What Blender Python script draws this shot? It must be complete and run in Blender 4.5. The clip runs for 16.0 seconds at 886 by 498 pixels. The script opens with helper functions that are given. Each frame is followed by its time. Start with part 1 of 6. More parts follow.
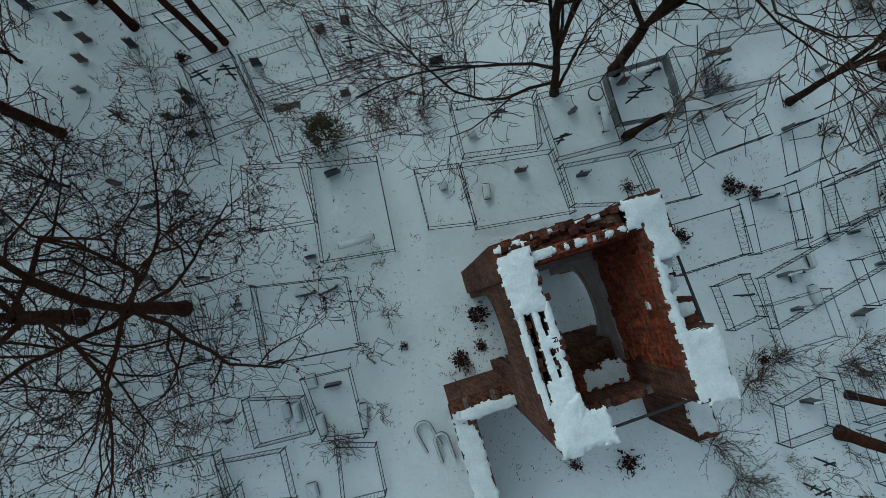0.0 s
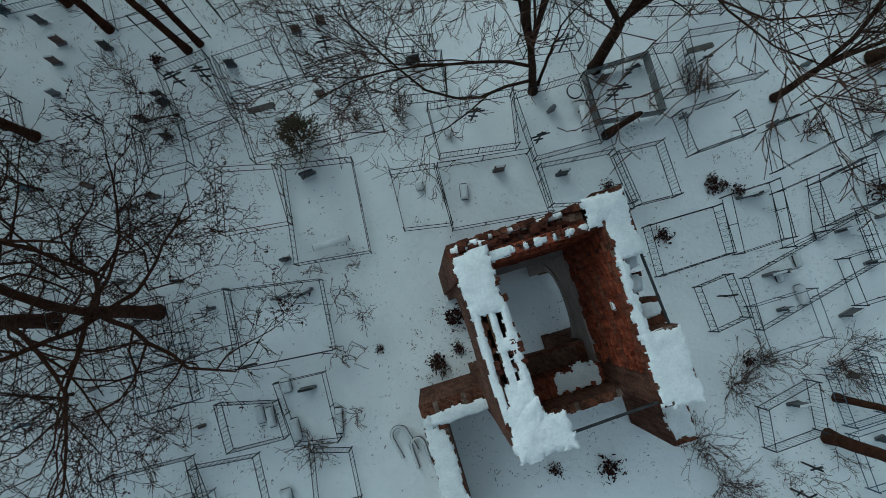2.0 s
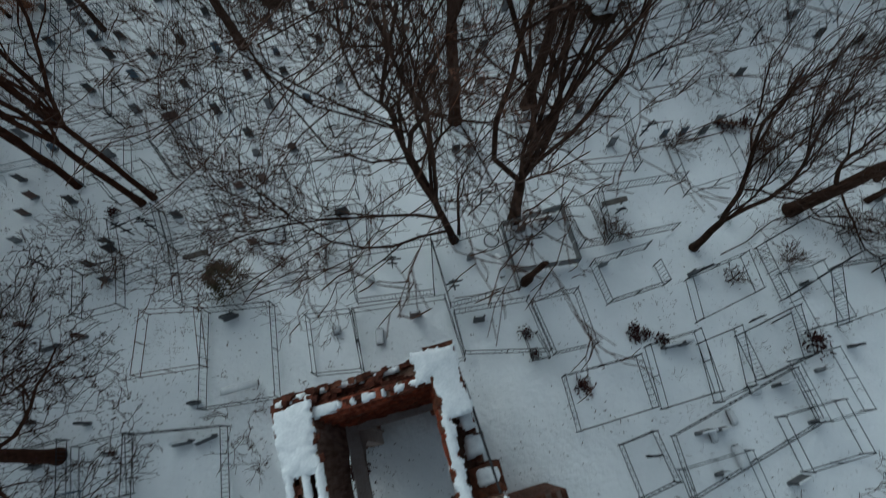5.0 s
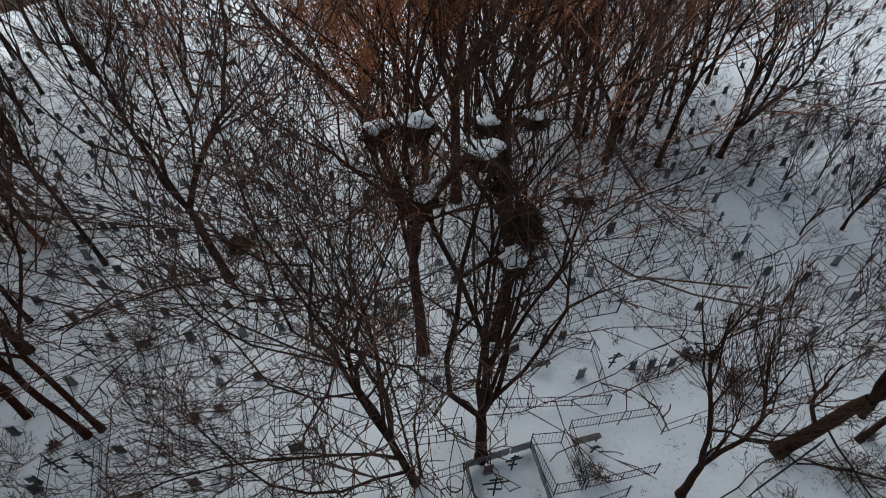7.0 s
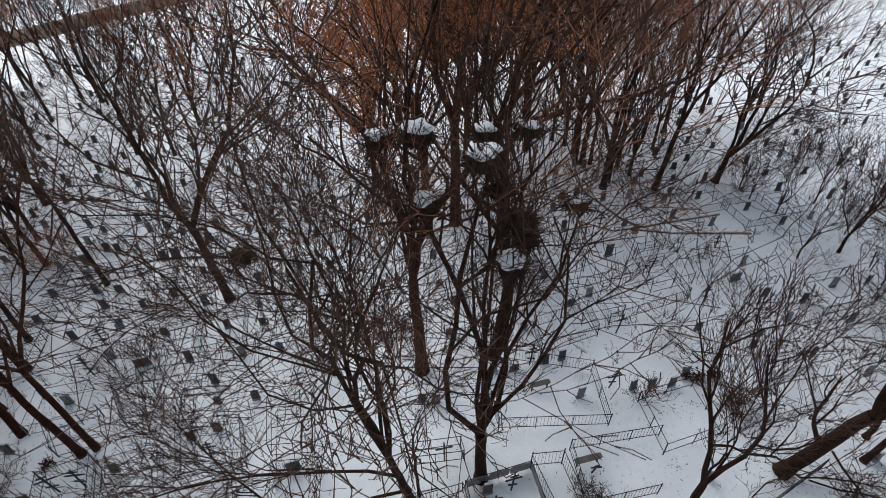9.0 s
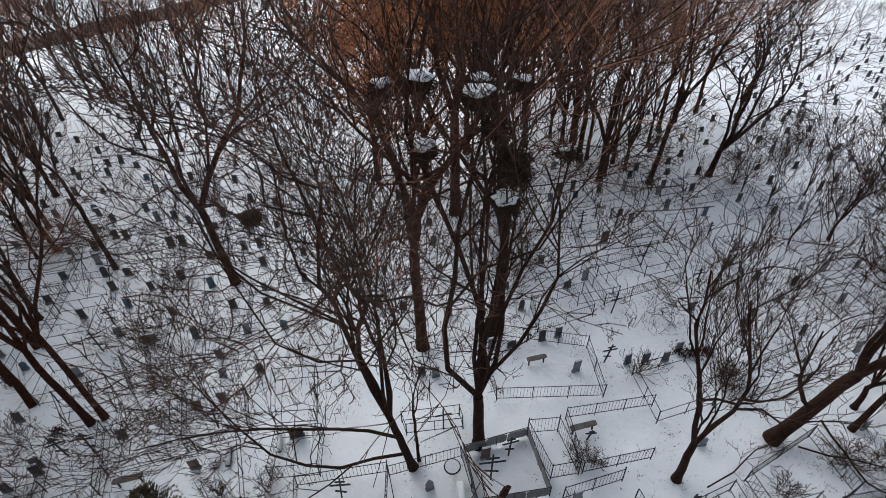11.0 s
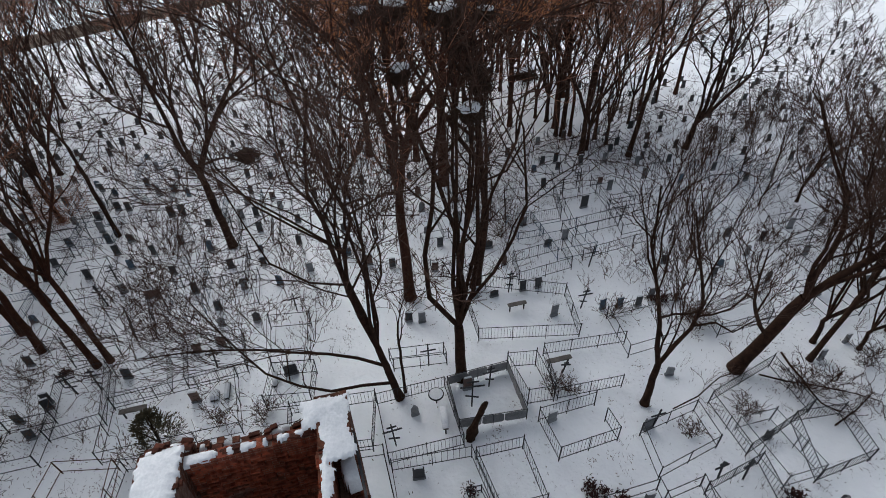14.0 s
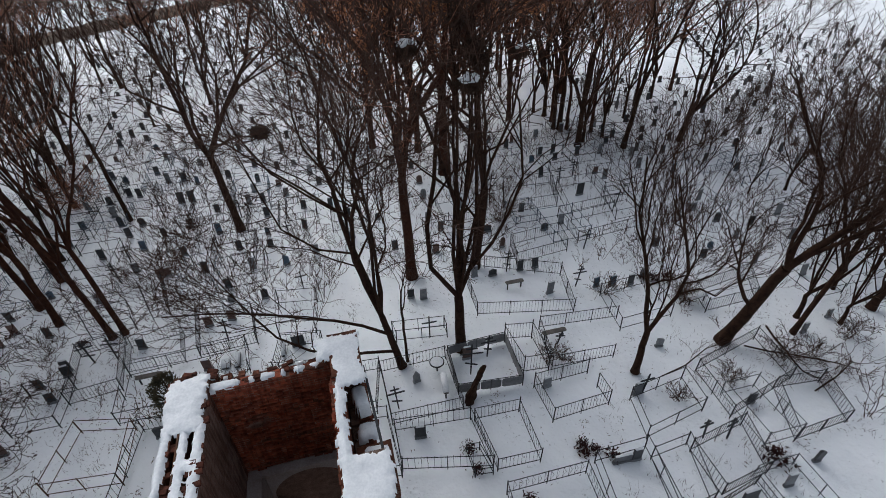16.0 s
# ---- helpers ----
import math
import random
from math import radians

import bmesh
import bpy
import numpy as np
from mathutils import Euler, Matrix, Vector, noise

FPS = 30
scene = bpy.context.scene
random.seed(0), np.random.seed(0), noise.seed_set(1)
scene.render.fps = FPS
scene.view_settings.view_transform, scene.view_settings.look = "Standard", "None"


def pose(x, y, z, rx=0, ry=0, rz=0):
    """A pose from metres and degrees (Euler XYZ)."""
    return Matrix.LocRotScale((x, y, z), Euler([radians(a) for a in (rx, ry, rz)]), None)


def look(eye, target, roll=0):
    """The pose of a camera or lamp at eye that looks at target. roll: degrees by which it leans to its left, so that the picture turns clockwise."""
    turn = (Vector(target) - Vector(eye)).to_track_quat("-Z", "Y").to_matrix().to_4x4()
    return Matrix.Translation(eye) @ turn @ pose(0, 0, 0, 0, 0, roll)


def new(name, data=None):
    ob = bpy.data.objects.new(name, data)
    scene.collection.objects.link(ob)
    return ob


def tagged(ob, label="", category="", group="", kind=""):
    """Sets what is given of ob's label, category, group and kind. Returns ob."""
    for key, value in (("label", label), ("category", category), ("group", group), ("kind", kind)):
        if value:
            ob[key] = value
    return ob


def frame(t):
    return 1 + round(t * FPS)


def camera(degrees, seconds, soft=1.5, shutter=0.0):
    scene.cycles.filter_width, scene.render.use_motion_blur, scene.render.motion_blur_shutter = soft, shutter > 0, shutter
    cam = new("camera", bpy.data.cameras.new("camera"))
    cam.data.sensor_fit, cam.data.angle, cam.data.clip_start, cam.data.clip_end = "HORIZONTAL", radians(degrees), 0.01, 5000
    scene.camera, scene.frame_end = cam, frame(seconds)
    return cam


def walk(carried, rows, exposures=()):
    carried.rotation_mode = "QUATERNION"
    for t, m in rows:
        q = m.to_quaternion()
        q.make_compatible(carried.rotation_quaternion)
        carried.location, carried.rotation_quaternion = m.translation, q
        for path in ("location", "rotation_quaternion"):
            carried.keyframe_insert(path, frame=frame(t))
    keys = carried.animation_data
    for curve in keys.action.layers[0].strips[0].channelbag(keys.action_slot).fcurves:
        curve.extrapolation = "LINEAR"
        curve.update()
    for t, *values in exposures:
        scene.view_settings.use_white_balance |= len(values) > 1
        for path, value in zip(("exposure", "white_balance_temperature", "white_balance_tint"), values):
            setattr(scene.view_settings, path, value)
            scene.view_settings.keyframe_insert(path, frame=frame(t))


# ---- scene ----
EXPOSURES = [(0, -0.08, 5320, -13), (3.2, -0.08, 5320, -13), (5.3, -0.13, 5600, -4), (6.5, -0.02, 5850, 2), (7.5, 0.27, 6000, 6), (8.5, 0.58, 6050, 8), (11.5, 0.62, 6060, 8), (13.5, 0.48, 6060, 9), (16, 0.38, 6050, 9)]
cam = camera(82.12, 16.0, soft=0.65, shutter=0.5)
ROWS = [
    (0.0, -1.562, 0.639, 20.804, 6.76, -2.50, -1.92),
    (0.5, -1.659, 0.621, 20.729, 6.91, -2.87, -1.85),
    (1.0, -1.359, 0.477, 20.686, 7.30, -2.60, -2.00),
    (1.5, -0.973, 0.423, 20.618, 7.39, -2.39, -2.01),
    (2.0, -0.365, 0.545, 20.529, 7.17, -1.79, -2.21),
    (2.5, 0.362, 0.755, 20.478, 6.77, -0.95, -2.30),
    (3.0, 0.961, 0.812, 20.373, 6.69, -0.39, -2.99),
    (3.2, 1.222, 0.774, 20.405, 6.54, -0.12, -3.11),
    (5.3, 4.885, 0.875, 20.846, 26.15, 1.33, -0.20),
    (5.5, 5.187, 1.028, 20.756, 28.90, 1.32, -0.07),
    (6.0, 5.592, 0.739, 20.754, 37.40, 1.27, -0.10),
    (6.5, 5.882, 1.068, 20.903, 43.36, 1.21, -0.08),
    (7.0, 6.107, 1.331, 20.998, 46.47, 1.40, -0.03),
    (7.5, 6.178, 1.346, 20.944, 48.00, 1.36, 0.30),
    (8.0, 6.185, 1.216, 20.899, 48.80, 1.34, 0.26),
    (8.5, 6.165, 1.059, 20.775, 49.55, 1.39, 0.09),
    (9.0, 6.143, 0.726, 20.674, 50.08, 1.31, 0.12),
    (11.3, 6.191, -1.277, 19.733, 51.91, 1.23, 0.28),
    (11.5, 6.245, -1.401, 19.709, 51.79, 1.24, 0.14),
    (12.0, 6.402, -1.876, 19.497, 52.01, 1.34, 0.03),
    (12.5, 6.689, -2.190, 19.284, 51.88, 1.46, 0.55),
    (13.0, 6.790, -2.986, 18.964, 52.37, 1.28, 0.87),
    (13.5, 6.846, -3.533, 18.702, 52.60, 1.44, 0.43),
    (14.0, 6.832, -4.028, 18.569, 52.69, 1.67, -0.29),
    (14.5, 6.785, -4.514, 18.457, 52.89, 1.68, -0.58),
    (15.0, 6.751, -4.996, 18.358, 53.07, 1.75, -0.63),
    (15.5, 6.749, -5.409, 18.274, 53.17, 1.66, -0.45),
    (16.0, 6.769, -5.763, 18.220, 53.23, 1.51, -0.20),
]
walk(cam, [(t, pose(*place)) for t, *place in ROWS], EXPOSURES)

import itertools
from collections import Counter

# world: even overcast winter sky
world = bpy.data.worlds.new("winter_sky")
scene.world = world
world.use_nodes = True
wn = world.node_tree.nodes
sky = wn.new("ShaderNodeTexSky")
sky.sky_type, sky.sun_disc = "NISHITA", False
sky.sun_elevation, sky.sun_rotation = radians(32), radians(-35)
sky.dust_density, sky.air_density = 4.0, 1.0
greyer = wn.new("ShaderNodeHueSaturation")
greyer.inputs["Saturation"].default_value = 0.35
world.node_tree.links.new(sky.outputs[0], greyer.inputs["Color"])
world.node_tree.links.new(greyer.outputs[0], wn["Background"].inputs[0])
wn["Background"].inputs[1].default_value = 0.13
sun_data = bpy.data.lights.new("sun", "SUN")
sun_data.energy, sun_data.angle, sun_data.color = 0.5, radians(70), (1.0, 0.97, 0.93)
sun = new("sun", sun_data)
sun.matrix_world = look((-20, 30, 40), (0, 0, 0))


# ---- materials ----
def material(name, colour, second=None, scale=3.0, rough=0.85, metal=0.0, bump=0.3, fine=40.0, spread=0.5, vary=0.0, detail=6.0):
    """Two noises mix two colours, with fine relief."""
    m = bpy.data.materials.new(name)
    m.use_nodes = True
    n, l = m.node_tree.nodes, m.node_tree.links
    b = n["Principled BSDF"]
    b.inputs["Roughness"].default_value, b.inputs["Metallic"].default_value = rough, metal
    b.inputs["Specular IOR Level"].default_value = 0.08 if rough > 0.8 else 0.3
    co = n.new("ShaderNodeTexCoord")
    big = n.new("ShaderNodeTexNoise")
    big.inputs["Scale"].default_value, big.inputs["Detail"].default_value = scale, detail
    small = n.new("ShaderNodeTexNoise")
    small.inputs["Scale"].default_value, small.inputs["Detail"].default_value = fine, 4.0
    geo = n.new("ShaderNodeNewGeometry")
    for q in (big, small):
        l.new(geo.outputs["Position"], q.inputs["Vector"])
    mix = n.new("ShaderNodeMath")
    mix.operation = "MULTIPLY_ADD"
    mix.inputs[1].default_value, mix.inputs[2].default_value = 0.45, 0.0
    l.new(small.outputs[0], mix.inputs[0])
    add = n.new("ShaderNodeMath")
    add.operation = "MULTIPLY_ADD"
    add.inputs[1].default_value = 0.55
    l.new(big.outputs[0], add.inputs[0])
    l.new(mix.outputs[0], add.inputs[2])
    ramp = n.new("ShaderNodeValToRGB")
    ramp.color_ramp.elements[0].position, ramp.color_ramp.elements[1].position = 0.5 - spread * 0.3, 0.5 + spread * 0.3
    ramp.color_ramp.elements[0].color = (*colour, 1)
    ramp.color_ramp.elements[1].color = (*(second or [c * 1.35 for c in colour]), 1)
    l.new(add.outputs[0], ramp.inputs[0])
    out = ramp.outputs[0]
    if vary:
        info, hsv, mr = n.new("ShaderNodeObjectInfo"), n.new("ShaderNodeHueSaturation"), n.new("ShaderNodeMapRange")
        mr.inputs["To Min"].default_value, mr.inputs["To Max"].default_value = 1 - vary, 1 + vary
        l.new(info.outputs["Random"], mr.inputs[0])
        l.new(mr.outputs[0], hsv.inputs["Value"])
        l.new(out, hsv.inputs["Color"])
        out = hsv.outputs[0]
    l.new(out, b.inputs["Base Color"])
    bp = n.new("ShaderNodeBump")
    bp.inputs["Strength"].default_value, bp.inputs["Distance"].default_value = bump, 0.02
    l.new(small.outputs[0], bp.inputs["Height"])
    l.new(bp.outputs[0], b.inputs["Normal"])
    return m


def brick_material(name, c1, c2, mortar, turn):
    """Courses of brick with worn patches of plaster and soot, laid along the tower's own axes."""
    m = bpy.data.materials.new(name)
    m.use_nodes = True
    n, l = m.node_tree.nodes, m.node_tree.links
    b = n["Principled BSDF"]
    b.inputs["Roughness"].default_value = 0.9
    b.inputs["Specular IOR Level"].default_value = 0.1
    geo = n.new("ShaderNodeNewGeometry")
    rot = n.new("ShaderNodeVectorRotate")
    rot.rotation_type = "Z_AXIS"
    rot.inputs["Angle"].default_value = -radians(turn)
    l.new(geo.outputs["Position"], rot.inputs["Vector"])
    sep = n.new("ShaderNodeSeparateXYZ")
    l.new(rot.outputs[0], sep.inputs[0])
    add = n.new("ShaderNodeMath")
    l.new(sep.outputs[0], add.inputs[0])
    l.new(sep.outputs[1], add.inputs[1])
    com = n.new("ShaderNodeCombineXYZ")
    l.new(add.outputs[0], com.inputs[0])
    l.new(sep.outputs[2], com.inputs[1])
    br = n.new("ShaderNodeTexBrick")
    br.inputs["Scale"].default_value = 1.0
    br.inputs["Brick Width"].default_value, br.inputs["Row Height"].default_value, br.inputs["Mortar Size"].default_value = 0.26, 0.08, 0.007
    br.inputs["Color1"].default_value, br.inputs["Color2"].default_value, br.inputs["Mortar"].default_value = (*c1, 1), (*c2, 1), (*mortar, 1)
    l.new(com.outputs[0], br.inputs["Vector"])
    noise_a, noise_b = n.new("ShaderNodeTexNoise"), n.new("ShaderNodeTexNoise")
    noise_a.inputs["Scale"].default_value, noise_a.inputs["Detail"].default_value = 0.9, 7
    noise_b.inputs["Scale"].default_value, noise_b.inputs["Detail"].default_value = 9.0, 6
    l.new(geo.outputs["Position"], noise_a.inputs["Vector"])
    squash = n.new("ShaderNodeVectorMath")
    squash.operation = "MULTIPLY"
    squash.inputs[1].default_value = (1.0, 1.0, 0.16)
    l.new(geo.outputs["Position"], squash.inputs[0])
    l.new(squash.outputs[0], noise_b.inputs["Vector"])
    r1 = n.new("ShaderNodeValToRGB")
    r1.color_ramp.elements[0].position, r1.color_ramp.elements[1].position = 0.70, 0.82
    l.new(noise_a.outputs[0], r1.inputs[0])
    plaster = n.new("ShaderNodeMix")
    plaster.data_type = "RGBA"
    plaster.inputs["B"].default_value = (0.22, 0.15, 0.125, 1)
    l.new(r1.outputs[0], plaster.inputs["Factor"])
    l.new(br.outputs[0], plaster.inputs["A"])
    soot = n.new("ShaderNodeMix")
    soot.data_type, soot.blend_type = "RGBA", "MULTIPLY"
    soot.inputs["Factor"].default_value = 0.75
    l.new(plaster.outputs["Result"], soot.inputs["A"])
    r2 = n.new("ShaderNodeValToRGB")
    r2.color_ramp.elements[0].position, r2.color_ramp.elements[1].position = 0.36, 0.6
    r2.color_ramp.elements[0].color = (0.36, 0.31, 0.28, 1)
    l.new(noise_b.outputs[0], r2.inputs[0])
    l.new(r2.outputs[0], soot.inputs["B"])
    noise_c, r3 = n.new("ShaderNodeTexNoise"), n.new("ShaderNodeValToRGB")
    noise_c.inputs["Scale"].default_value, noise_c.inputs["Detail"].default_value = 0.55, 5
    l.new(geo.outputs["Position"], noise_c.inputs["Vector"])
    r3.color_ramp.elements[0].position, r3.color_ramp.elements[1].position = 0.40, 0.58
    r3.color_ramp.elements[0].color = (0.66, 0.62, 0.58, 1)
    l.new(noise_c.outputs[0], r3.inputs[0])
    damp = n.new("ShaderNodeMix")
    damp.data_type, damp.blend_type = "RGBA", "MULTIPLY"
    damp.inputs["Factor"].default_value = 1.0
    l.new(soot.outputs["Result"], damp.inputs["A"])
    l.new(r3.outputs[0], damp.inputs["B"])
    l.new(damp.outputs["Result"], b.inputs["Base Color"])
    hsum = n.new("ShaderNodeMath")
    hsum.operation = "MULTIPLY_ADD"
    hsum.inputs[1].default_value = -1.2
    l.new(br.outputs["Fac"], hsum.inputs[0])
    l.new(noise_b.outputs[0], hsum.inputs[2])
    bp = n.new("ShaderNodeBump")
    bp.inputs["Strength"].default_value, bp.inputs["Distance"].default_value = 0.8, 0.025
    l.new(hsum.outputs[0], bp.inputs["Height"])
    l.new(bp.outputs[0], b.inputs["Normal"])
    return m


def snow_ground_material():
    """Snow with wind crust, trodden patches and litter of twigs and leaves."""
    m = bpy.data.materials.new("ground_snow")
    m.use_nodes = True
    n, l = m.node_tree.nodes, m.node_tree.links
    b = n["Principled BSDF"]
    b.inputs["Roughness"].default_value = 0.7
    geo = n.new("ShaderNodeNewGeometry")

    def noise_at(scale, detail, rough=0.5):
        q = n.new("ShaderNodeTexNoise")
        q.inputs["Scale"].default_value, q.inputs["Detail"].default_value, q.inputs["Roughness"].default_value = scale, detail, rough
        l.new(geo.outputs["Position"], q.inputs["Vector"])
        return q.outputs[0]

    def ramp(v, a, c, ca, cc):
        r = n.new("ShaderNodeValToRGB")
        r.color_ramp.elements[0].position, r.color_ramp.elements[1].position = a, c
        r.color_ramp.elements[0].color, r.color_ramp.elements[1].color = (*ca, 1), (*cc, 1)
        l.new(v, r.inputs[0])
        return r.outputs[0]

    base = ramp(noise_at(0.35, 6), 0.35, 0.65, (0.78, 0.80, 0.815), (0.87, 0.885, 0.895))
    litter = ramp(noise_at(7.0, 5, 0.65), 0.625, 0.67, (0, 0, 0), (1, 1, 1))
    zone = ramp(noise_at(0.22, 3), 0.45, 0.62, (0, 0, 0), (0.8, 0.8, 0.8))
    both = n.new("ShaderNodeMath")
    both.operation = "MULTIPLY"
    l.new(litter, both.inputs[0])
    l.new(zone, both.inputs[1])
    mix = n.new("ShaderNodeMix")
    mix.data_type = "RGBA"
    l.new(both.outputs[0], mix.inputs["Factor"])
    l.new(base, mix.inputs["A"])
    mix.inputs["B"].default_value = (0.10, 0.08, 0.065, 1)
    l.new(mix.outputs["Result"], b.inputs["Base Color"])
    hs = n.new("ShaderNodeMath")
    l.new(noise_at(1.6, 6, 0.55), hs.inputs[0])
    l.new(noise_at(4.5, 3), hs.inputs[1])
    bp = n.new("ShaderNodeBump")
    bp.inputs["Strength"].default_value, bp.inputs["Distance"].default_value = 0.7, 0.08
    l.new(hs.outputs[0], bp.inputs["Height"])
    l.new(bp.outputs[0], b.inputs["Normal"])
    return m


TURN_T = 14.8  # the tower's heading
SNOW_GROUND = snow_ground_material()
SNOW = material("snow", (0.56, 0.58, 0.60), (0.74, 0.75, 0.76), scale=2.5, rough=0.65, bump=0.5, fine=18)
BRICK = brick_material("old_brick", (0.34, 0.095, 0.05), (0.20, 0.055, 0.034), (0.27, 0.18, 0.14), TURN_T)
BRICK_WORN = brick_material("worn_brick", (0.19, 0.075, 0.045), (0.095, 0.042, 0.028), (0.19, 0.14, 0.115), TURN_T)
BRICK_PIECE = material("single_brick", (0.028, 0.014, 0.011), (0.11, 0.036, 0.022), scale=6, fine=30, vary=0.35, bump=0.5)
BRICK_FACE = brick_material("facing_brick", (0.37, 0.088, 0.043), (0.20, 0.052, 0.03), (0.2, 0.08, 0.05), TURN_T)
BRICK_GREY = brick_material("plastered_brick", (0.26, 0.165, 0.13), (0.19, 0.11, 0.085), (0.27, 0.21, 0.185), TURN_T)
RUBBLE = material("rubble_core", (0.10, 0.06, 0.045), (0.24, 0.15, 0.11), scale=5, fine=25, bump=0.9)
PLASTER = material("weathered_plaster", (0.26, 0.21, 0.19), (0.42, 0.36, 0.33), scale=2, fine=22, bump=0.4)
BARK = material("dark_bark", (0.015, 0.008, 0.0055), (0.052, 0.027, 0.017), scale=5, fine=45, bump=0.9)
BARK_RED = material("reddish_bark", (0.024, 0.009, 0.006), (0.072, 0.030, 0.017), scale=5, fine=45, bump=0.9)
TWIG = material("twig_bark", (0.035, 0.019, 0.014), (0.08, 0.046, 0.033), scale=2, fine=30, bump=0.2)
TWIG_RED = material("reddish_twig", (0.18, 0.078, 0.046), (0.31, 0.14, 0.08), scale=2, fine=30, bump=0.2)
OAK_LEAF = material("dead_oak_leaf", (0.36, 0.13, 0.045), (0.54, 0.23, 0.085), scale=3, fine=30, bump=0.2)
IRON = material("painted_iron", (0.012, 0.013, 0.015), (0.035, 0.035, 0.037), scale=4, fine=50, rough=0.7, metal=0.0, vary=0.3)
IRON_GREY = material("faded_silver_paint", (0.08, 0.087, 0.09), (0.17, 0.18, 0.185), scale=4, fine=50, rough=0.6, metal=0.1, vary=0.25)
IRON_BLUE = material("faded_blue_paint", (0.05, 0.085, 0.12), (0.09, 0.13, 0.17), scale=4, fine=50, rough=0.6, metal=0.2, vary=0.3)
RUST = material("rusty_iron", (0.05, 0.03, 0.022), (0.12, 0.06, 0.035), scale=6, fine=60, rough=0.85, metal=0.2)
BOARD = material("weathered_board", (0.07, 0.062, 0.055), (0.15, 0.135, 0.12), scale=3, fine=35, vary=0.3)
SHEET = material("grey_fence_sheet", (0.12, 0.123, 0.123), (0.25, 0.252, 0.25), scale=3, fine=35, vary=0.25, rough=0.6)
STONE_DARK = material("black_granite", (0.018, 0.019, 0.021), (0.045, 0.047, 0.05), scale=6, fine=90, rough=0.35, bump=0.05, vary=0.3)
STONE_GREY = material("grey_granite", (0.11, 0.115, 0.12), (0.20, 0.205, 0.21), scale=6, fine=90, rough=0.6, bump=0.15, vary=0.3)
STONE_RED = material("brown_granite", (0.07, 0.04, 0.033), (0.13, 0.075, 0.06), scale=6, fine=90, rough=0.5, bump=0.1, vary=0.3)
STONE_FAR = bpy.data.materials.new("far_stone")
STONE_FAR.use_nodes = True
fn, fl = STONE_FAR.node_tree.nodes, STONE_FAR.node_tree.links
far_geo, far_ramp, far_noise, far_mix = fn.new("ShaderNodeNewGeometry"), fn.new("ShaderNodeValToRGB"), fn.new("ShaderNodeTexNoise"), fn.new("ShaderNodeMix")
far_ramp.color_ramp.elements[0].color, far_ramp.color_ramp.elements[1].color = (0.02, 0.02, 0.022, 1), (0.16, 0.15, 0.15, 1)
far_ramp.color_ramp.elements[0].position = 0.45
fl.new(far_geo.outputs["Random Per Island"], far_ramp.inputs[0])
far_noise.inputs["Scale"].default_value = 7.0
far_mix.data_type, far_mix.blend_type = "RGBA", "MULTIPLY"
far_mix.inputs["Factor"].default_value = 0.6
fl.new(far_geo.outputs["Position"], far_noise.inputs["Vector"])
fl.new(far_ramp.outputs[0], far_mix.inputs["A"])
fl.new(far_noise.outputs[0], far_mix.inputs["B"])
fl.new(far_mix.outputs["Result"], fn["Principled BSDF"].inputs["Base Color"])
fn["Principled BSDF"].inputs["Roughness"].default_value = 0.7
WREATH = material("faded_wreath", (0.02, 0.013, 0.012), (0.06, 0.022, 0.02), scale=9, fine=60, bump=0.8)
NEEDLE = material("evergreen_needles", (0.03, 0.032, 0.02), (0.15, 0.12, 0.075), scale=4, fine=40, bump=0.3)
SCRUB = material("dry_scrub", (0.05, 0.028, 0.02), (0.10, 0.06, 0.042), scale=4, fine=40, bump=0.3)
NEST = material("stick_nest", (0.022, 0.014, 0.010), (0.05, 0.03, 0.02), scale=8, fine=60, bump=1.0)
RUBBER = material("old_rubber", (0.02, 0.02, 0.02), (0.05, 0.05, 0.05), scale=5, fine=40)
EARTH_BAND = material("dead_grass_bank", (0.10, 0.075, 0.055), (0.20, 0.155, 0.12), scale=0.5, fine=6, bump=0.6)


# ---- mesh helpers ----
def mesh_from(name, verts, faces, mat, smooth=False):
    me = bpy.data.meshes.new(name)
    me.from_pydata(verts, [], faces)
    me.materials.append(mat)
    if smooth:
        me.shade_smooth()
    return me


def empty(name, m):
    ob = new(name)
    ob.empty_display_size = 0.2
    ob.matrix_world = m
    return ob


def part(name, me, parent, m=None, label="", kind=""):
    """One mesh object under a thing, placed by m in the parent's space."""
    ob = new(name, me)
    ob.parent = parent
    if m is not None:
        ob.matrix_basis = m
    return tagged(ob, label=label, kind=kind)


def bm_mesh(name, bm, mat, smooth=False):
    me = bpy.data.meshes.new(name)
    bm.to_mesh(me)
    bm.free()
    me.materials.append(mat)
    if smooth:
        me.shade_smooth()
    return me


def box_bm(sx, sy, sz, bevel=0.0, base=True):
    bm = bmesh.new()
    bmesh.ops.create_cube(bm, size=1.0)
    bmesh.ops.scale(bm, vec=(sx, sy, sz), verts=bm.verts)
    if base:
        bmesh.ops.translate(bm, vec=(0, 0, sz / 2), verts=bm.verts)
    if bevel:
        bmesh.ops.bevel(bm, geom=bm.edges[:], offset=bevel, segments=1, affect="EDGES")
    return bm


UNIT = {}


def unit_bar(mat):
    """A slightly bevelled bar 1 x 1 x 1 on its base, shared by posts and rails."""
    key = mat.name
    if key not in UNIT:
        UNIT[key] = bm_mesh("bar", box_bm(1, 1, 1, 0.12), mat)
    return UNIT[key]


def bar(name, a, b, w, h, mat, parent, label=""):
    """A straight bar from a to b in the parent's space."""
    a, b = Vector(a), Vector(b)
    q = (b - a).to_track_quat("Z", "Y")
    return part(name, unit_bar(mat), parent, Matrix.LocRotScale(a, q, (w, h, (b - a).length)), label)


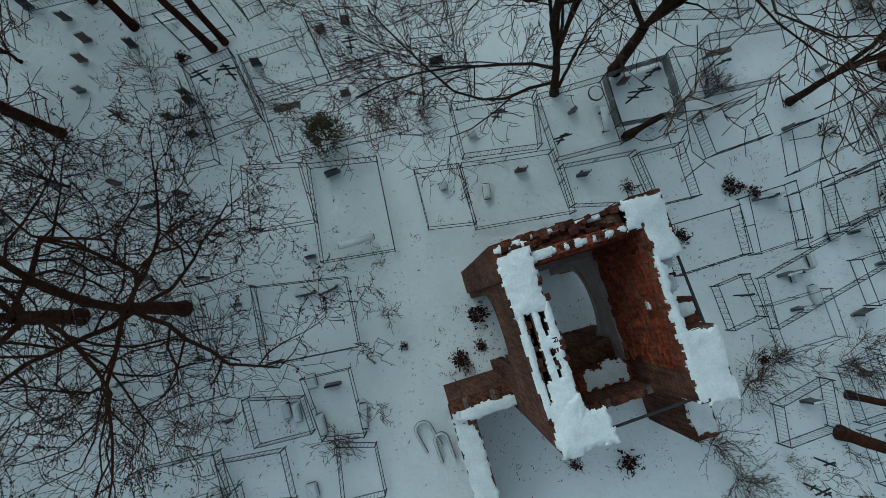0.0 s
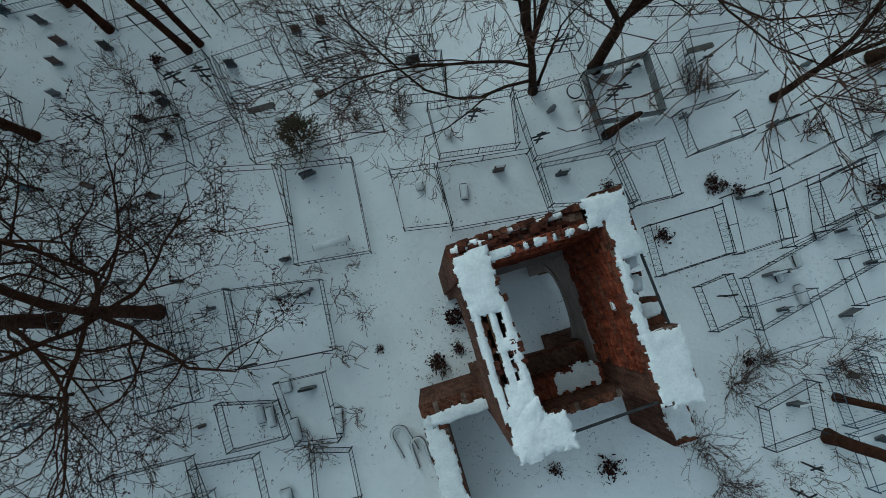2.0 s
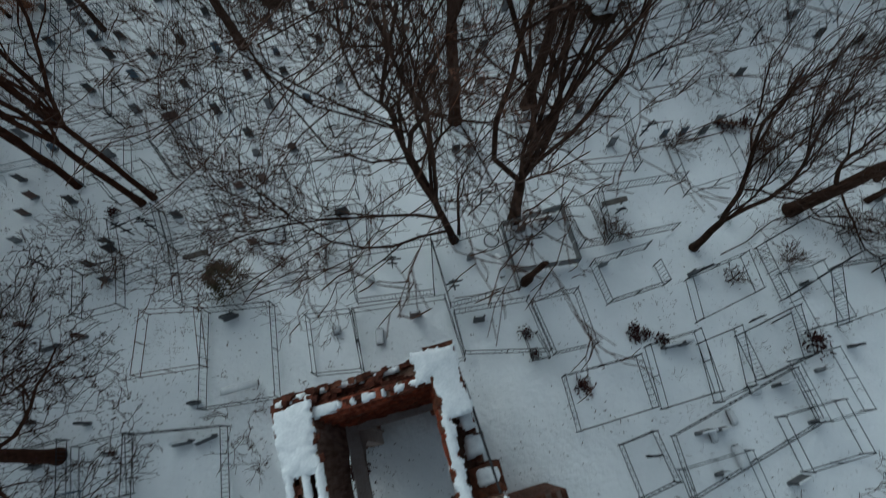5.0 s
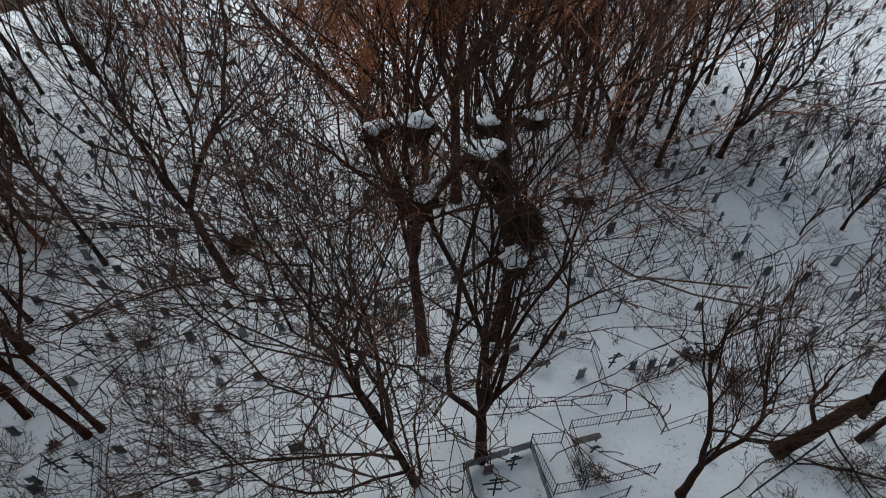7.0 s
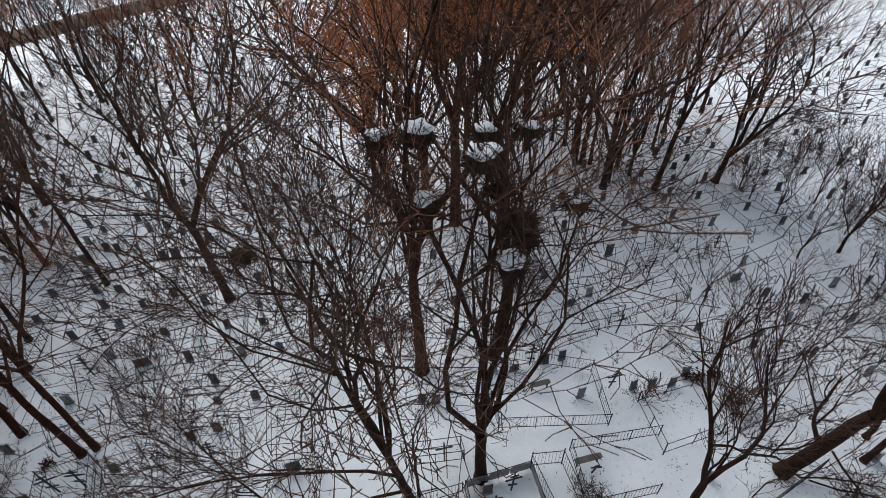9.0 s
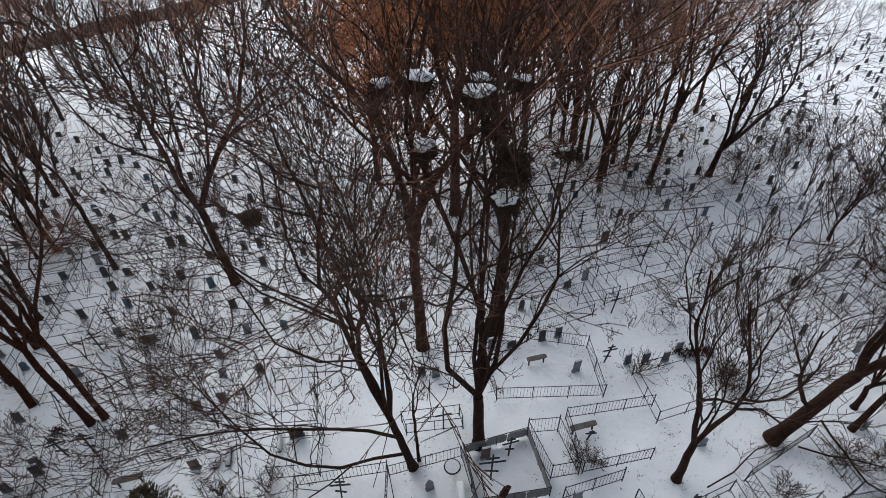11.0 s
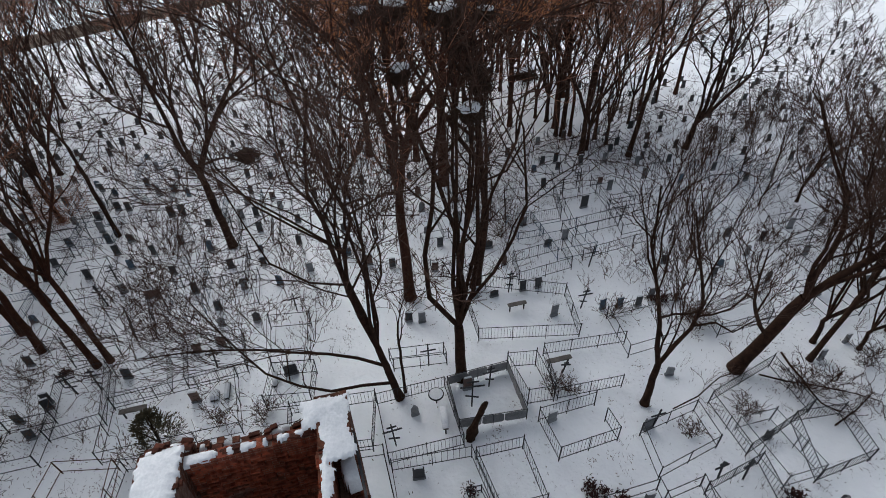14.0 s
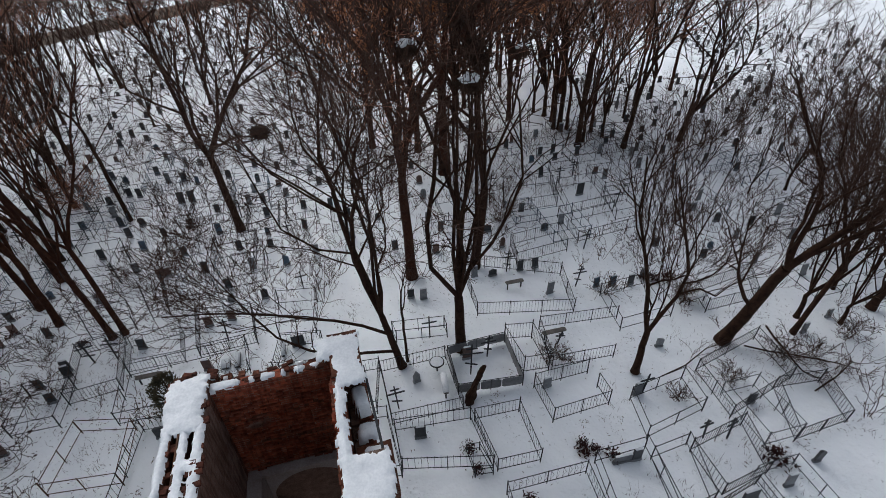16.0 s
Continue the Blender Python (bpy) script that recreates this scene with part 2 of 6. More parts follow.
# ---- trees ----
FINE = [0.0055]  # thinnest twig radius in use


def tube(verts, faces, points, radii, sides):
    """Adds a tapered tube through the points."""
    start = len(verts)
    up = Vector((0.31, 0.17, 0.93))
    for i, p in enumerate(points):
        d = (points[min(i + 1, len(points) - 1)] - points[max(i - 1, 0)]).normalized()
        s = d.cross(up)
        s = s.normalized() if s.length > 1e-4 else Vector((1, 0, 0))
        c = d.cross(s)
        for k in range(sides):
            a = 2 * math.pi * k / sides
            verts.append(p + (s * math.cos(a) + c * math.sin(a)) * radii[i])
    for i in range(len(points) - 1):
        for k in range(sides):
            a, b = start + i * sides + k, start + i * sides + (k + 1) % sides
            faces.append((a, b, b + sides, a + sides))


def grow(rng, wood, twigs, p, d, length, radius, level, depth, rise, spread, bunch):
    """A limb that wavers upwards and gives off thinner limbs."""
    n = 7 if level == 0 else 5 if level == 1 else 4 if level < depth - 1 else 3 if level < depth else 2
    if level == depth:
        length *= 0.7
    pts, rad, dirs = [p.copy()], [radius], [d.copy()]
    for i in range(n):
        w = 0.22 if level == 0 else 0.31
        d = (d + Vector((rng.gauss(0, w), rng.gauss(0, w), rng.gauss(0, w * 0.6) + rise * 0.16))).normalized()
        p = p + d * (length / n)
        pts.append(p.copy())
        rad.append(max(radius * (1 - 0.75 * (i + 1) / n), FINE[0]))
        dirs.append(d.copy())
    tube(*(wood if radius > 0.022 else twigs), pts, rad, 6 if radius > 0.06 else 4 if radius > 0.022 else 3)
    if level >= depth:
        return
    kids = bunch[min(level, len(bunch) - 1)]
    for j in range(kids):
        u = 0.22 + 0.78 * (j + rng.random()) / kids
        i = min(int(u * n), n - 1)
        q = pts[i].lerp(pts[i + 1], u * n - i)
        side = dirs[i].cross(Vector((rng.gauss(0, 1), rng.gauss(0, 1), rng.gauss(0, 1)))).normalized()
        ang = radians(rng.uniform(24, 52) * spread)
        nd = (dirs[i] * math.cos(ang) + side * math.sin(ang)).normalized()
        grow(rng, wood, twigs, q, nd, length * rng.uniform(0.44, 0.73) * (1.12 - 0.45 * u), max(radius * (1 - 0.6 * u) * 0.55, FINE[0] * 1.4), level + 1, depth, rise, spread, bunch)


def tree_meshes(seed, height, radius, trunk, limbs, lean=(0, 0), rise=1.0, spread=1.0, bunch=(6, 6, 5), depth=3, bark=BARK, twig=TWIG, fine=0.0074, reach=()):
    """trunk: height of the fork; limbs: (azimuth, steepness, length, thickness[, start along the trunk]) in degrees and shares."""
    rng = random.Random(seed)
    FINE[0] = fine
    wood, twigs = ([], []), ([], [])
    n = 6
    pts, rad = [], []
    for i in range(n + 1):
        u = i / n
        pts.append(Vector((lean[0] * trunk * u + rng.gauss(0, 0.03) * u, lean[1] * trunk * u + rng.gauss(0, 0.03) * u, trunk * u - 0.06)))
        flare = 1 + 0.3 * max(0, 1 - u * 6)
        rad.append(radius * flare * (1 - 0.25 * u))
    tube(*wood, pts, rad, 9)
    top = pts[-1]
    for k, (az, el, ln, th, *at) in enumerate(limbs):
        d = Vector((math.cos(radians(az)) * math.cos(radians(el)), math.sin(radians(az)) * math.cos(radians(el)), math.sin(radians(el))))
        start = pts[round(at[0] * n)] if at else pts[-1] if el > 50 else pts[-1].lerp(pts[-2], (k % 3) * 0.5)
        grow(rng, wood, twigs, start.copy(), d, (height - trunk) * ln, radius * 0.75 * th, 0, depth, rise, spread, bunch)
    for to in reach:
        end = Vector(to)
        bow = [top.lerp(end, u) + Vector((rng.gauss(0, 0.12), rng.gauss(0, 0.12), 0.5 * math.sin(math.pi * u))) for u in (0.0, 0.2, 0.4, 0.6, 0.8)] + [end]
        bow[0] = top
        tube(*wood, bow, [radius * 0.34, radius * 0.3, radius * 0.26, radius * 0.21, radius * 0.16, radius * 0.1], 6)
        for k, q in enumerate(bow[1:]):
            for j in range(1):
                d = ((bow[k + 1] - bow[k]).normalized() + Vector((rng.gauss(0, 0.5), rng.gauss(0, 0.5), rng.uniform(0.0, 0.5)))).normalized()
                grow(rng, wood, twigs, q.copy(), d, rng.uniform(1.4, 3.0), radius * 0.13, 2, depth, rise, spread, bunch)
    return mesh_from("trunk", *wood, bark, True), mesh_from("crown", *twigs, twig)


def tree(x, y, meshes, label, turn=0.0, size=1.0, group=""):
    ob = empty("bare_tree", Matrix.LocRotScale((x, y, 0), Euler((0, 0, radians(turn))), (size, size, size)))
    part("trunk", meshes[0], ob)
    part("crown", meshes[1], ob)
    return tagged(ob, label, "tree", group)


def seeded_tree(x, y, meshes, label):
    """A bare tree on whose twigs dead seed clusters still hang."""
    ob = tree(x, y, meshes, label)
    rng = random.Random(len(meshes[1].vertices))
    tips = [q.co.copy() for q in meshes[1].vertices if q.co.z < 9.0]
    v, f = [], []
    for k in range(2200):
        if k % 4 == 0:
            c0 = rng.choice(tips)
        c = c0 + Vector((rng.gauss(0, 0.05), rng.gauss(0, 0.05), rng.gauss(0, 0.05)))
        a = Vector((rng.gauss(0, 1), rng.gauss(0, 1), rng.gauss(0, 0.4))).normalized() * rng.uniform(0.02, 0.055)
        b = a.cross(Vector((rng.gauss(0, 0.5), rng.gauss(0, 0.5), 1))).normalized() * rng.uniform(0.012, 0.03)
        i = len(v)
        v += [c - a, c + b, c + a, c - b]
        f.append((i, i + 1, i + 2, i + 3))
    part("seed_spray", mesh_from("seed_spray", v, f, WREATH), ob, label="dark dead seed clusters", kind="stuff")
    return ob


def limbs_auto(seed, count, low=48, high=78):
    rng = random.Random(seed)
    a0 = rng.uniform(0, 360)
    return [(a0 + 360 * k / count + rng.uniform(-25, 25), rng.uniform(low, high), rng.uniform(0.75, 1.0), rng.uniform(0.55, 0.8)) for k in range(count)]


def bush(x, y, seed, r, h, mat, label, name="bush", stems=26, group=""):
    """A dense shrub of wavering stems from the ground."""
    rng = random.Random(seed)
    wood, twigs = ([], []), ([], [])
    for k in range(stems):
        a, e = rng.uniform(0, 2 * math.pi), rng.uniform(0.35, 1.35)
        d = Vector((math.cos(a) * math.cos(e), math.sin(a) * math.cos(e), math.sin(e)))
        grow(rng, wood, twigs, Vector((rng.gauss(0, r * 0.12), rng.gauss(0, r * 0.12), -0.02)), d, (r * math.cos(e) + h * math.sin(e)) * rng.uniform(0.6, 1.0), 0.014, 1, 3, 0.5, 1.0, (4, 4, 3))
    ob = empty(name, Matrix.Translation((x, y, 0)))
    verts, faces = wood[0] + twigs[0], wood[1] + [tuple(i + len(wood[0]) for i in f) for f in twigs[1]]
    part("crown", mesh_from("crown", verts, faces, mat), ob)
    return tagged(ob, label, "bush", group)


def evergreen(x, y, seed, r, h, mat, label, name="evergreen_shrub"):
    """A dense shrub of upright sprays of small scale leaves on a stem."""
    rng = random.Random(seed)
    v, f = [], []
    for k in range(int(900 + 1500 * r * h ** 0.5)):
        u = rng.random() ** 0.8
        a = rng.uniform(0, 2 * math.pi)
        lump = 1 + 0.42 * math.sin(3 * a + seed) * math.sin(5 * u + seed)
        rr = r * lump * math.sin(math.pi * min(0.97, u * 0.72 + 0.28)) ** 0.8 * rng.uniform(0.45, 1.0)
        c = Vector((rr * math.cos(a), rr * math.sin(a), h * u + rng.gauss(0, 0.05)))
        out = Vector((math.cos(a), math.sin(a), rng.uniform(0.3, 1.6))).normalized()
        s = out.cross(Vector((rng.gauss(0, 1), rng.gauss(0, 1), rng.gauss(0, 1)))).normalized() * rng.uniform(0.012, 0.03) * (1 + 0.25 * r * r) * (1.7 if h > 2 else 1)
        e = out * rng.uniform(0.05, 0.13) * (1 + 0.15 * r * r) * (1.5 if h > 2 else 1)
        i = len(v)
        v += [c - s, c + s, c + e + s * 0.4, c + e - s * 0.4]
        f.append((i, i + 1, i + 2, i + 3))
    wood = ([], [])
    for k in range(5):
        tube(*wood, [Vector((0, 0, 0)), Vector((rng.gauss(0, r * 0.3), rng.gauss(0, r * 0.3), h * 0.7))], [0.04, 0.015], 5)
    ob = empty(name, Matrix.Translation((x, y, 0)))
    part("stem", mesh_from("stem", *wood, BARK), ob)
    part("foliage", mesh_from("foliage", v, f, mat), ob)
    return tagged(ob, label, "shrub")


def nest(x, y, z, r, seed, snowy=True):
    """A ragged ball of sticks with snow lying in it."""
    rng = random.Random(seed)
    v, f = [], []
    for k in range(170):
        c = Vector((rng.gauss(0, 1), rng.gauss(0, 1), rng.gauss(0, 0.6)))
        c = c.normalized() * r * rng.uniform(0.45, 0.95)
        c.z *= 0.75
        d = Vector((rng.gauss(0, 1), rng.gauss(0, 1), rng.gauss(0, 0.6))).normalized() * rng.uniform(0.12, 0.4)
        tube(v, f, [c - d, c + d * 0.1 + Vector((0, 0, 0.03)), c + d], [0.008, 0.013, 0.006], 3)
    bm = bmesh.new()
    bmesh.ops.create_icosphere(bm, subdivisions=3, radius=r * 0.78)
    for q in bm.verts:
        q.co *= 1 + 0.22 * noise.noise(q.co * 4 + Vector((seed, 0, 0)))
        q.co.z *= 0.75
    ob = empty("rook_nest", Matrix.Translation((x, y, z)))
    part("stick_core", bm_mesh("stick_core", bm, NEST, True), ob)
    part("stick_shell", mesh_from("stick_shell", v, f, NEST), ob, kind="stuff")
    if snowy:
        bm = bmesh.new()
        bmesh.ops.create_icosphere(bm, subdivisions=3, radius=r * 0.7)
        for q in bm.verts:
            q.co *= 1 + 0.7 * noise.noise(q.co * 4.5 + Vector((0, seed, 3)))
            q.co.z = q.co.z * 0.38 + r * 0.52
        part("snow_cap", bm_mesh("snow_cap", bm, SNOW, True), ob, label="snow lying in the nest")
    return tagged(ob, "dark stick nest high in bare branches" + (" with snow in it" if snowy else ""), "nest", "rook nests in the trees")


# ---- graves ----
TAKEN = []


def fence_side(ob, a, b, h, mat, style, seed):
    """One side of a grave fence: posts are set apart, rails and bars between."""
    rng = random.Random(seed)
    a, b = Vector((*a, 0)), Vector((*b, 0))
    d = b - a
    ln = d.length
    if ln < 0.2:
        return
    u = d / ln
    sag = rng.gauss(0, 0.025)
    z = Vector((0, 0, 1))
    t = 0.026
    if style == "chain":
        bar("rail", a + z * (h * 0.95), b + z * (h * 0.95 + sag), t, t, mat, ob)
        return
    if style == "sheet":
        n = max(1, round(ln / 0.9))
        for k in range(n):
            p, q = a + d * (k / n) + u * 0.02, a + d * ((k + 1) / n) - u * 0.02
            bar("panel", p + z * (h * 0.52), q + z * (h * 0.52 + rng.gauss(0, 0.012)), 0.025, h * 0.8, SHEET, ob)
        bar("rail", a + z * h, b + z * h, t, t, mat, ob)
        return
    bar("top_rail", a + z * (h * 0.96), b + z * (h * 0.96 + sag), t, t, mat, ob)
    bar("bottom_rail", a + z * 0.13, b + z * (0.13 + sag), t, t, mat, ob)
    if style == "frame":
        return
    v, f = [], []
    n = max(2, round(ln / (0.15 if style == "bars" else 0.24)))
    for k in range(1, n):
        p = a + d * (k / n)
        top = h * 0.96 + (0.09 if style == "spikes" else 0.0)
        lean = u * rng.gauss(0, 0.012)
        tube(v, f, [p + z * 0.08, p + z * top + lean], [0.0078, 0.0078], 4)
        if style == "waves":
            m = a + d * ((k + 0.5) / n)
            tube(v, f, [p + z * 0.2, m + z * (h * 0.55), p + z * (h * 0.9)], [0.0065, 0.0065, 0.0065], 3)
    part("grille", mesh_from("grille", v, f, mat), ob, kind="stuff")


def plot(corners, h=0.85, style="bars", mat=IRON, seed=1, open_side=None, label="", loose=False):
    """A grave enclosure: corner and middle posts, rails, bars. corners run round it on the ground."""
    cx, cy = sum(c[0] for c in corners) / len(corners), sum(c[1] for c in corners) / len(corners)
    ob = empty("grave_fence", Matrix.Translation((cx, cy, 0)))
    TAKEN.append((cx, cy, 1.7))
    pts = [(c[0] - cx, c[1] - cy) for c in corners]
    rng = random.Random(seed)
    n = len(pts)
    for i in range(n):
        last = loose and i == n - 1
        tilt = Vector((rng.gauss(0, 0.022), rng.gauss(0, 0.022), 1))
        bar("post", Vector((*pts[i], -0.05)), Vector((*pts[i], 0)) + tilt * (h * rng.uniform(1.0, 1.12)), 0.042, 0.042, mat, ob)
        if i == open_side or last:
            continue
        a, b = Vector(pts[i]), Vector(pts[(i + 1) % n])
        fence_side(ob, a, b, h, mat, style, seed * 17 + i)
        k = round((b - a).length / 1.6)
        for j in range(1, k):
            q = a.lerp(b, j / k)
            bar("post", (*q, -0.05), (*q, h * 1.02), 0.03, 0.03, mat, ob)
    words = {"bars": "thin vertical bars", "frame": "bare rails", "sheet": "grey sheet panels", "waves": "curled bars", "spikes": "spiked bars", "chain": "a single rail"}
    return tagged(ob, label or "low dark iron grave fence with %s in snow" % words[style], "fence", "grave fences")


STONES = {}


def stone_mesh(shape, w, h, t, mat):
    key = (shape, round(w, 2), round(h, 2), mat.name)
    if key in STONES:
        return STONES[key]
    prof = {
        "flat": [(-1, 0), (1, 0), (1, 1), (-1, 1)],
        "arch": [(-1, 0), (1, 0), (1, 0.72), (0.86, 0.86), (0.55, 0.96), (0, 1), (-0.55, 0.96), (-0.86, 0.86), (-1, 0.72)],
        "slant": [(-1, 0), (1, 0), (1, 0.8), (0.5, 0.86), (-0.4, 1), (-0.9, 0.97), (-1, 0.9)],
        "wave": [(-1, 0), (1, 0), (1, 0.82), (0.6, 0.84), (0.3, 0.95), (0, 1), (-0.3, 0.95), (-0.6, 0.84), (-1, 0.82)],
        "gable": [(-1, 0), (1, 0), (1, 0.55), (0, 1), (-1, 0.55)],
    }[shape]
    bm = bmesh.new()
    vs = [bm.verts.new((x * w / 2, -t / 2, z * h)) for x, z in prof]
    face = bm.faces.new(vs)
    r = bmesh.ops.extrude_face_region(bm, geom=[face])
    bmesh.ops.translate(bm, vec=(0, t, 0), verts=[g for g in r["geom"] if isinstance(g, bmesh.types.BMVert)])
    bmesh.ops.recalc_face_normals(bm, faces=bm.faces[:])
    bmesh.ops.bevel(bm, geom=bm.edges[:], offset=0.012, segments=1, affect="EDGES")
    STONES[key] = bm_mesh("slab", bm, mat)
    return STONES[key]


SNOW_STRIPS = {}


def snow_strip(w, t):
    key = (round(w, 1), round(t, 1))
    if key not in SNOW_STRIPS:
        bm = box_bm(w * 0.96, t * 0.95, 0.05, 0.018)
        SNOW_STRIPS[key] = bm_mesh("snow", bm, SNOW, True)
    return SNOW_STRIPS[key]


def headstone(x, y, face=0.0, w=0.55, h=0.95, shape="flat", mat=STONE_DARK, seed=0, plinth=True):
    """An upright slab on a plinth; face: the heading of its front in degrees."""
    rng = random.Random(seed * 31 + 7)
    TAKEN.append((x, y, 0.8))
    w, h = w * 0.78, h * 0.86
    ob = empty("headstone", pose(x, y, 0, rng.gauss(0, 2), rng.gauss(0, 1.5), face + rng.gauss(0, 3)))
    z = 0.0
    if plinth:
        part("plinth", unit_bar(STONE_GREY), ob, Matrix.LocRotScale((0, 0, -0.06), None, (w * 1.12, 0.15, 0.13)))
        z = 0.07
    part("slab", stone_mesh(shape, w, h - z, 0.09, mat), ob, Matrix.Translation((0, 0, z)))
    if shape == "flat":
        part("snow", snow_strip(w, 0.1), ob, Matrix.Translation((0, 0, h - 0.006)), label="thin snow on the top edge")
    kind = {STONE_DARK.name: "black granite", STONE_GREY.name: "grey stone", STONE_RED.name: "brown granite", IRON_BLUE.name: "faded blue metal"}.get(mat.name, "dark")
    form = {"flat": "square-topped", "arch": "round-topped", "slant": "slant-topped", "wave": "wave-topped", "gable": "pointed"}[shape]
    return tagged(ob, "%s %s headstone standing in the snow" % (kind, form), "headstone", "headstones")


def cross(x, y, face=0.0, h=1.5, mat=IRON, seed=0, bars=3, thick=0.06):
    """A grave cross with short title bar, main bar and slanting foot bar."""
    rng = random.Random(seed * 13 + 5)
    ob = empty("grave_cross", pose(x, y, 0, rng.gauss(0, 3), rng.gauss(0, 3), face))
    bar("upright", (0, 0, -0.05), (0, 0, h), thick, thick, mat, ob)
    w = h * 0.26
    bar("crossbar", (-w, 0, h * 0.70), (w, 0, h * 0.70), thick, thick * 0.8, mat, ob)
    if bars > 1:
        bar("title_bar", (-w * 0.5, 0, h * 0.86), (w * 0.5, 0, h * 0.86), thick, thick * 0.8, mat, ob)
    if bars > 2:
        bar("foot_bar", (-w * 0.55, 0, h * 0.40), (w * 0.55, 0, h * 0.30), thick, thick * 0.8, mat, ob)
    return tagged(ob, "dark three-barred grave cross standing in the snow" if bars > 2 else "dark plain grave cross standing in the snow", "cross", "grave crosses")


def bench(x, y, face, ln=1.1, mat=BOARD, snowy=False):
    ob = empty("bench", pose(x, y, 0, 0, 0, face))
    bar("seat", (-ln / 2, 0, 0.45), (ln / 2, 0, 0.45), 0.26, 0.05, mat, ob)
    for s in (-1, 1):
        bar("leg", (s * ln * 0.38, 0, -0.04), (s * ln * 0.38, 0, 0.43), 0.06, 0.06, IRON, ob)
    if snowy:
        part("snow", snow_strip(ln, 0.3), ob, Matrix.LocRotScale((0, 0, 0.47), None, (1, 1, 1.6)), label="snow lying on the seat")
    return tagged(ob, "weathered board bench beside a grave, legs in snow", "bench")


def grave_mound(x, y, w, ln, face, h=0.16):
    """A low stone edging with a rounded pillow of snow on it."""
    ob = empty("grave_mound", pose(x, y, 0, 0, 0, face))
    part("edging", unit_bar(STONE_DARK), ob, Matrix.LocRotScale((0, 0, 0.02), None, (w, ln, 0.1)), label="dark stone edging")
    key = (round(w, 1), round(ln, 1), h)
    if key not in SNOW_STRIPS:
        v, f, n = [], [], 12
        for i in range(n + 1):
            for j in range(n + 1):
                a, b = 2 * i / n - 1, 2 * j / n - 1
                r = max(0.0, 1 - a ** 6) * max(0.0, 1 - b ** 6)
                v.append((a * w * 0.49, b * ln * 0.49, 0.06 + h * r ** 0.45 * (1 + 0.15 * noise.noise(Vector((a * 2 + w * 9, b * 2, 0))))))
        for i in range(n):
            for j in range(n):
                k = i * (n + 1) + j
                f.append((k, k + n + 1, k + n + 2, k + 1))
        SNOW_STRIPS[key] = mesh_from("snow_pillow", v, f, SNOW, True)
    part("snow_pillow", SNOW_STRIPS[key], ob, label="rounded snow lying on it")
    return tagged(ob, "snow-covered grave slab with dark stone edging", "grave", "snow-covered grave slabs")


def hoop_grave(x, y, face, w, ln):
    """A grave edged with a bent kerb, open at its foot, snow lying on it and inside."""
    ob = empty("hoop_grave", pose(x, y, 0, 0, 0, face))
    path = [Vector((-w / 2, -ln / 2, 0.06))] + [Vector((-w / 2 * math.cos(math.pi * k / 12), ln / 2 - w / 2 + w / 2 * math.sin(math.pi * k / 12), 0.14)) for k in range(13)] + [Vector((w / 2, -ln / 2, 0.06))]
    for name, rise, r, mat, label in (("kerb", 0.0, 0.065, STONE_DARK, "dark bent kerb"), ("snow_ridge", 0.06, 0.05, SNOW, "snow lying on the kerb")):
        v, f = [], []
        tube(v, f, [q + Vector((0, 0, rise)) for q in path], [r * (1 + 0.25 * noise.noise(q * 3 + Vector((x, y, 0)))) for q in path], 8)
        part(name, mesh_from(name, v, f, mat, True), ob, label=label)
    return tagged(ob, "grave with a bent dark kerb half buried in snow", "grave", "hoop-edged graves")


def clump(x, y, r, seed, mat=WREATH, label="dark faded wreath lying in the snow", name="wreath", tall=0.6, z=0.0):
    """Ragged heap of leaves and stalks."""
    rng = random.Random(seed)
    v, f = [], []
    r *= 0.7
    for k in range(130):
        c = Vector((rng.gauss(0, r * 0.42), rng.gauss(0, r * 0.42), abs(rng.gauss(0, r * tall * 0.5))))
        d = Vector((rng.gauss(0, 1), rng.gauss(0, 1), rng.gauss(0.3, 0.8))).normalized() * r * rng.uniform(0.12, 0.4)
        s = d.cross(Vector((0.3, 0.2, 1))).normalized() * r * rng.uniform(0.04, 0.12)
        i = len(v)
        v += [c - s, c + s, c + d + s * 0.5, c + d - s * 0.5]
        f.append((i, i + 1, i + 2, i + 3))
    ob = new(name, mesh_from(name, v, f, mat))
    ob.location = (x, y, z)
    return tagged(ob, label, "wreath" if mat == WREATH else "plant", kind="stuff")


def stump(x, y):
    """A broken, leaning stub of trunk."""
    bm = bmesh.new()
    n, rings = 14, 12
    rows = []
    for i in range(rings):
        u = i / (rings - 1)
        c = Vector((0.6 * u ** 1.3, 0.12 * u, 2.2 * u))
        r = 0.175 * (1.15 - 0.62 * u + 0.12 * math.sin(9 * u)) * (1 + 0.25 * noise.noise(Vector((0, 0, i * 1.3))))
        rows.append([bm.verts.new(c + Vector((math.cos(2 * math.pi * k / n) * r * (1 + 0.6 * noise.noise(Vector((k * 1.3, i * 0.7, 0)))), math.sin(2 * math.pi * k / n) * r, (0.5 * noise.noise(Vector((k * 1.7, 5, 0))) if i == rings - 1 else 0)))) for k in range(n)])
    for a, b in zip(rows, rows[1:]):
        for k in range(n):
            bm.faces.new([a[k], a[(k + 1) % n], b[(k + 1) % n], b[k]])
    bm.faces.new(rows[-1])
    ob = new("tree_stump", bm_mesh("tree_stump", bm, BARK))
    ob.location = (x, y, -0.03)
    return tagged(ob, "broken brown tree stump leaning beside a grave", "stump")


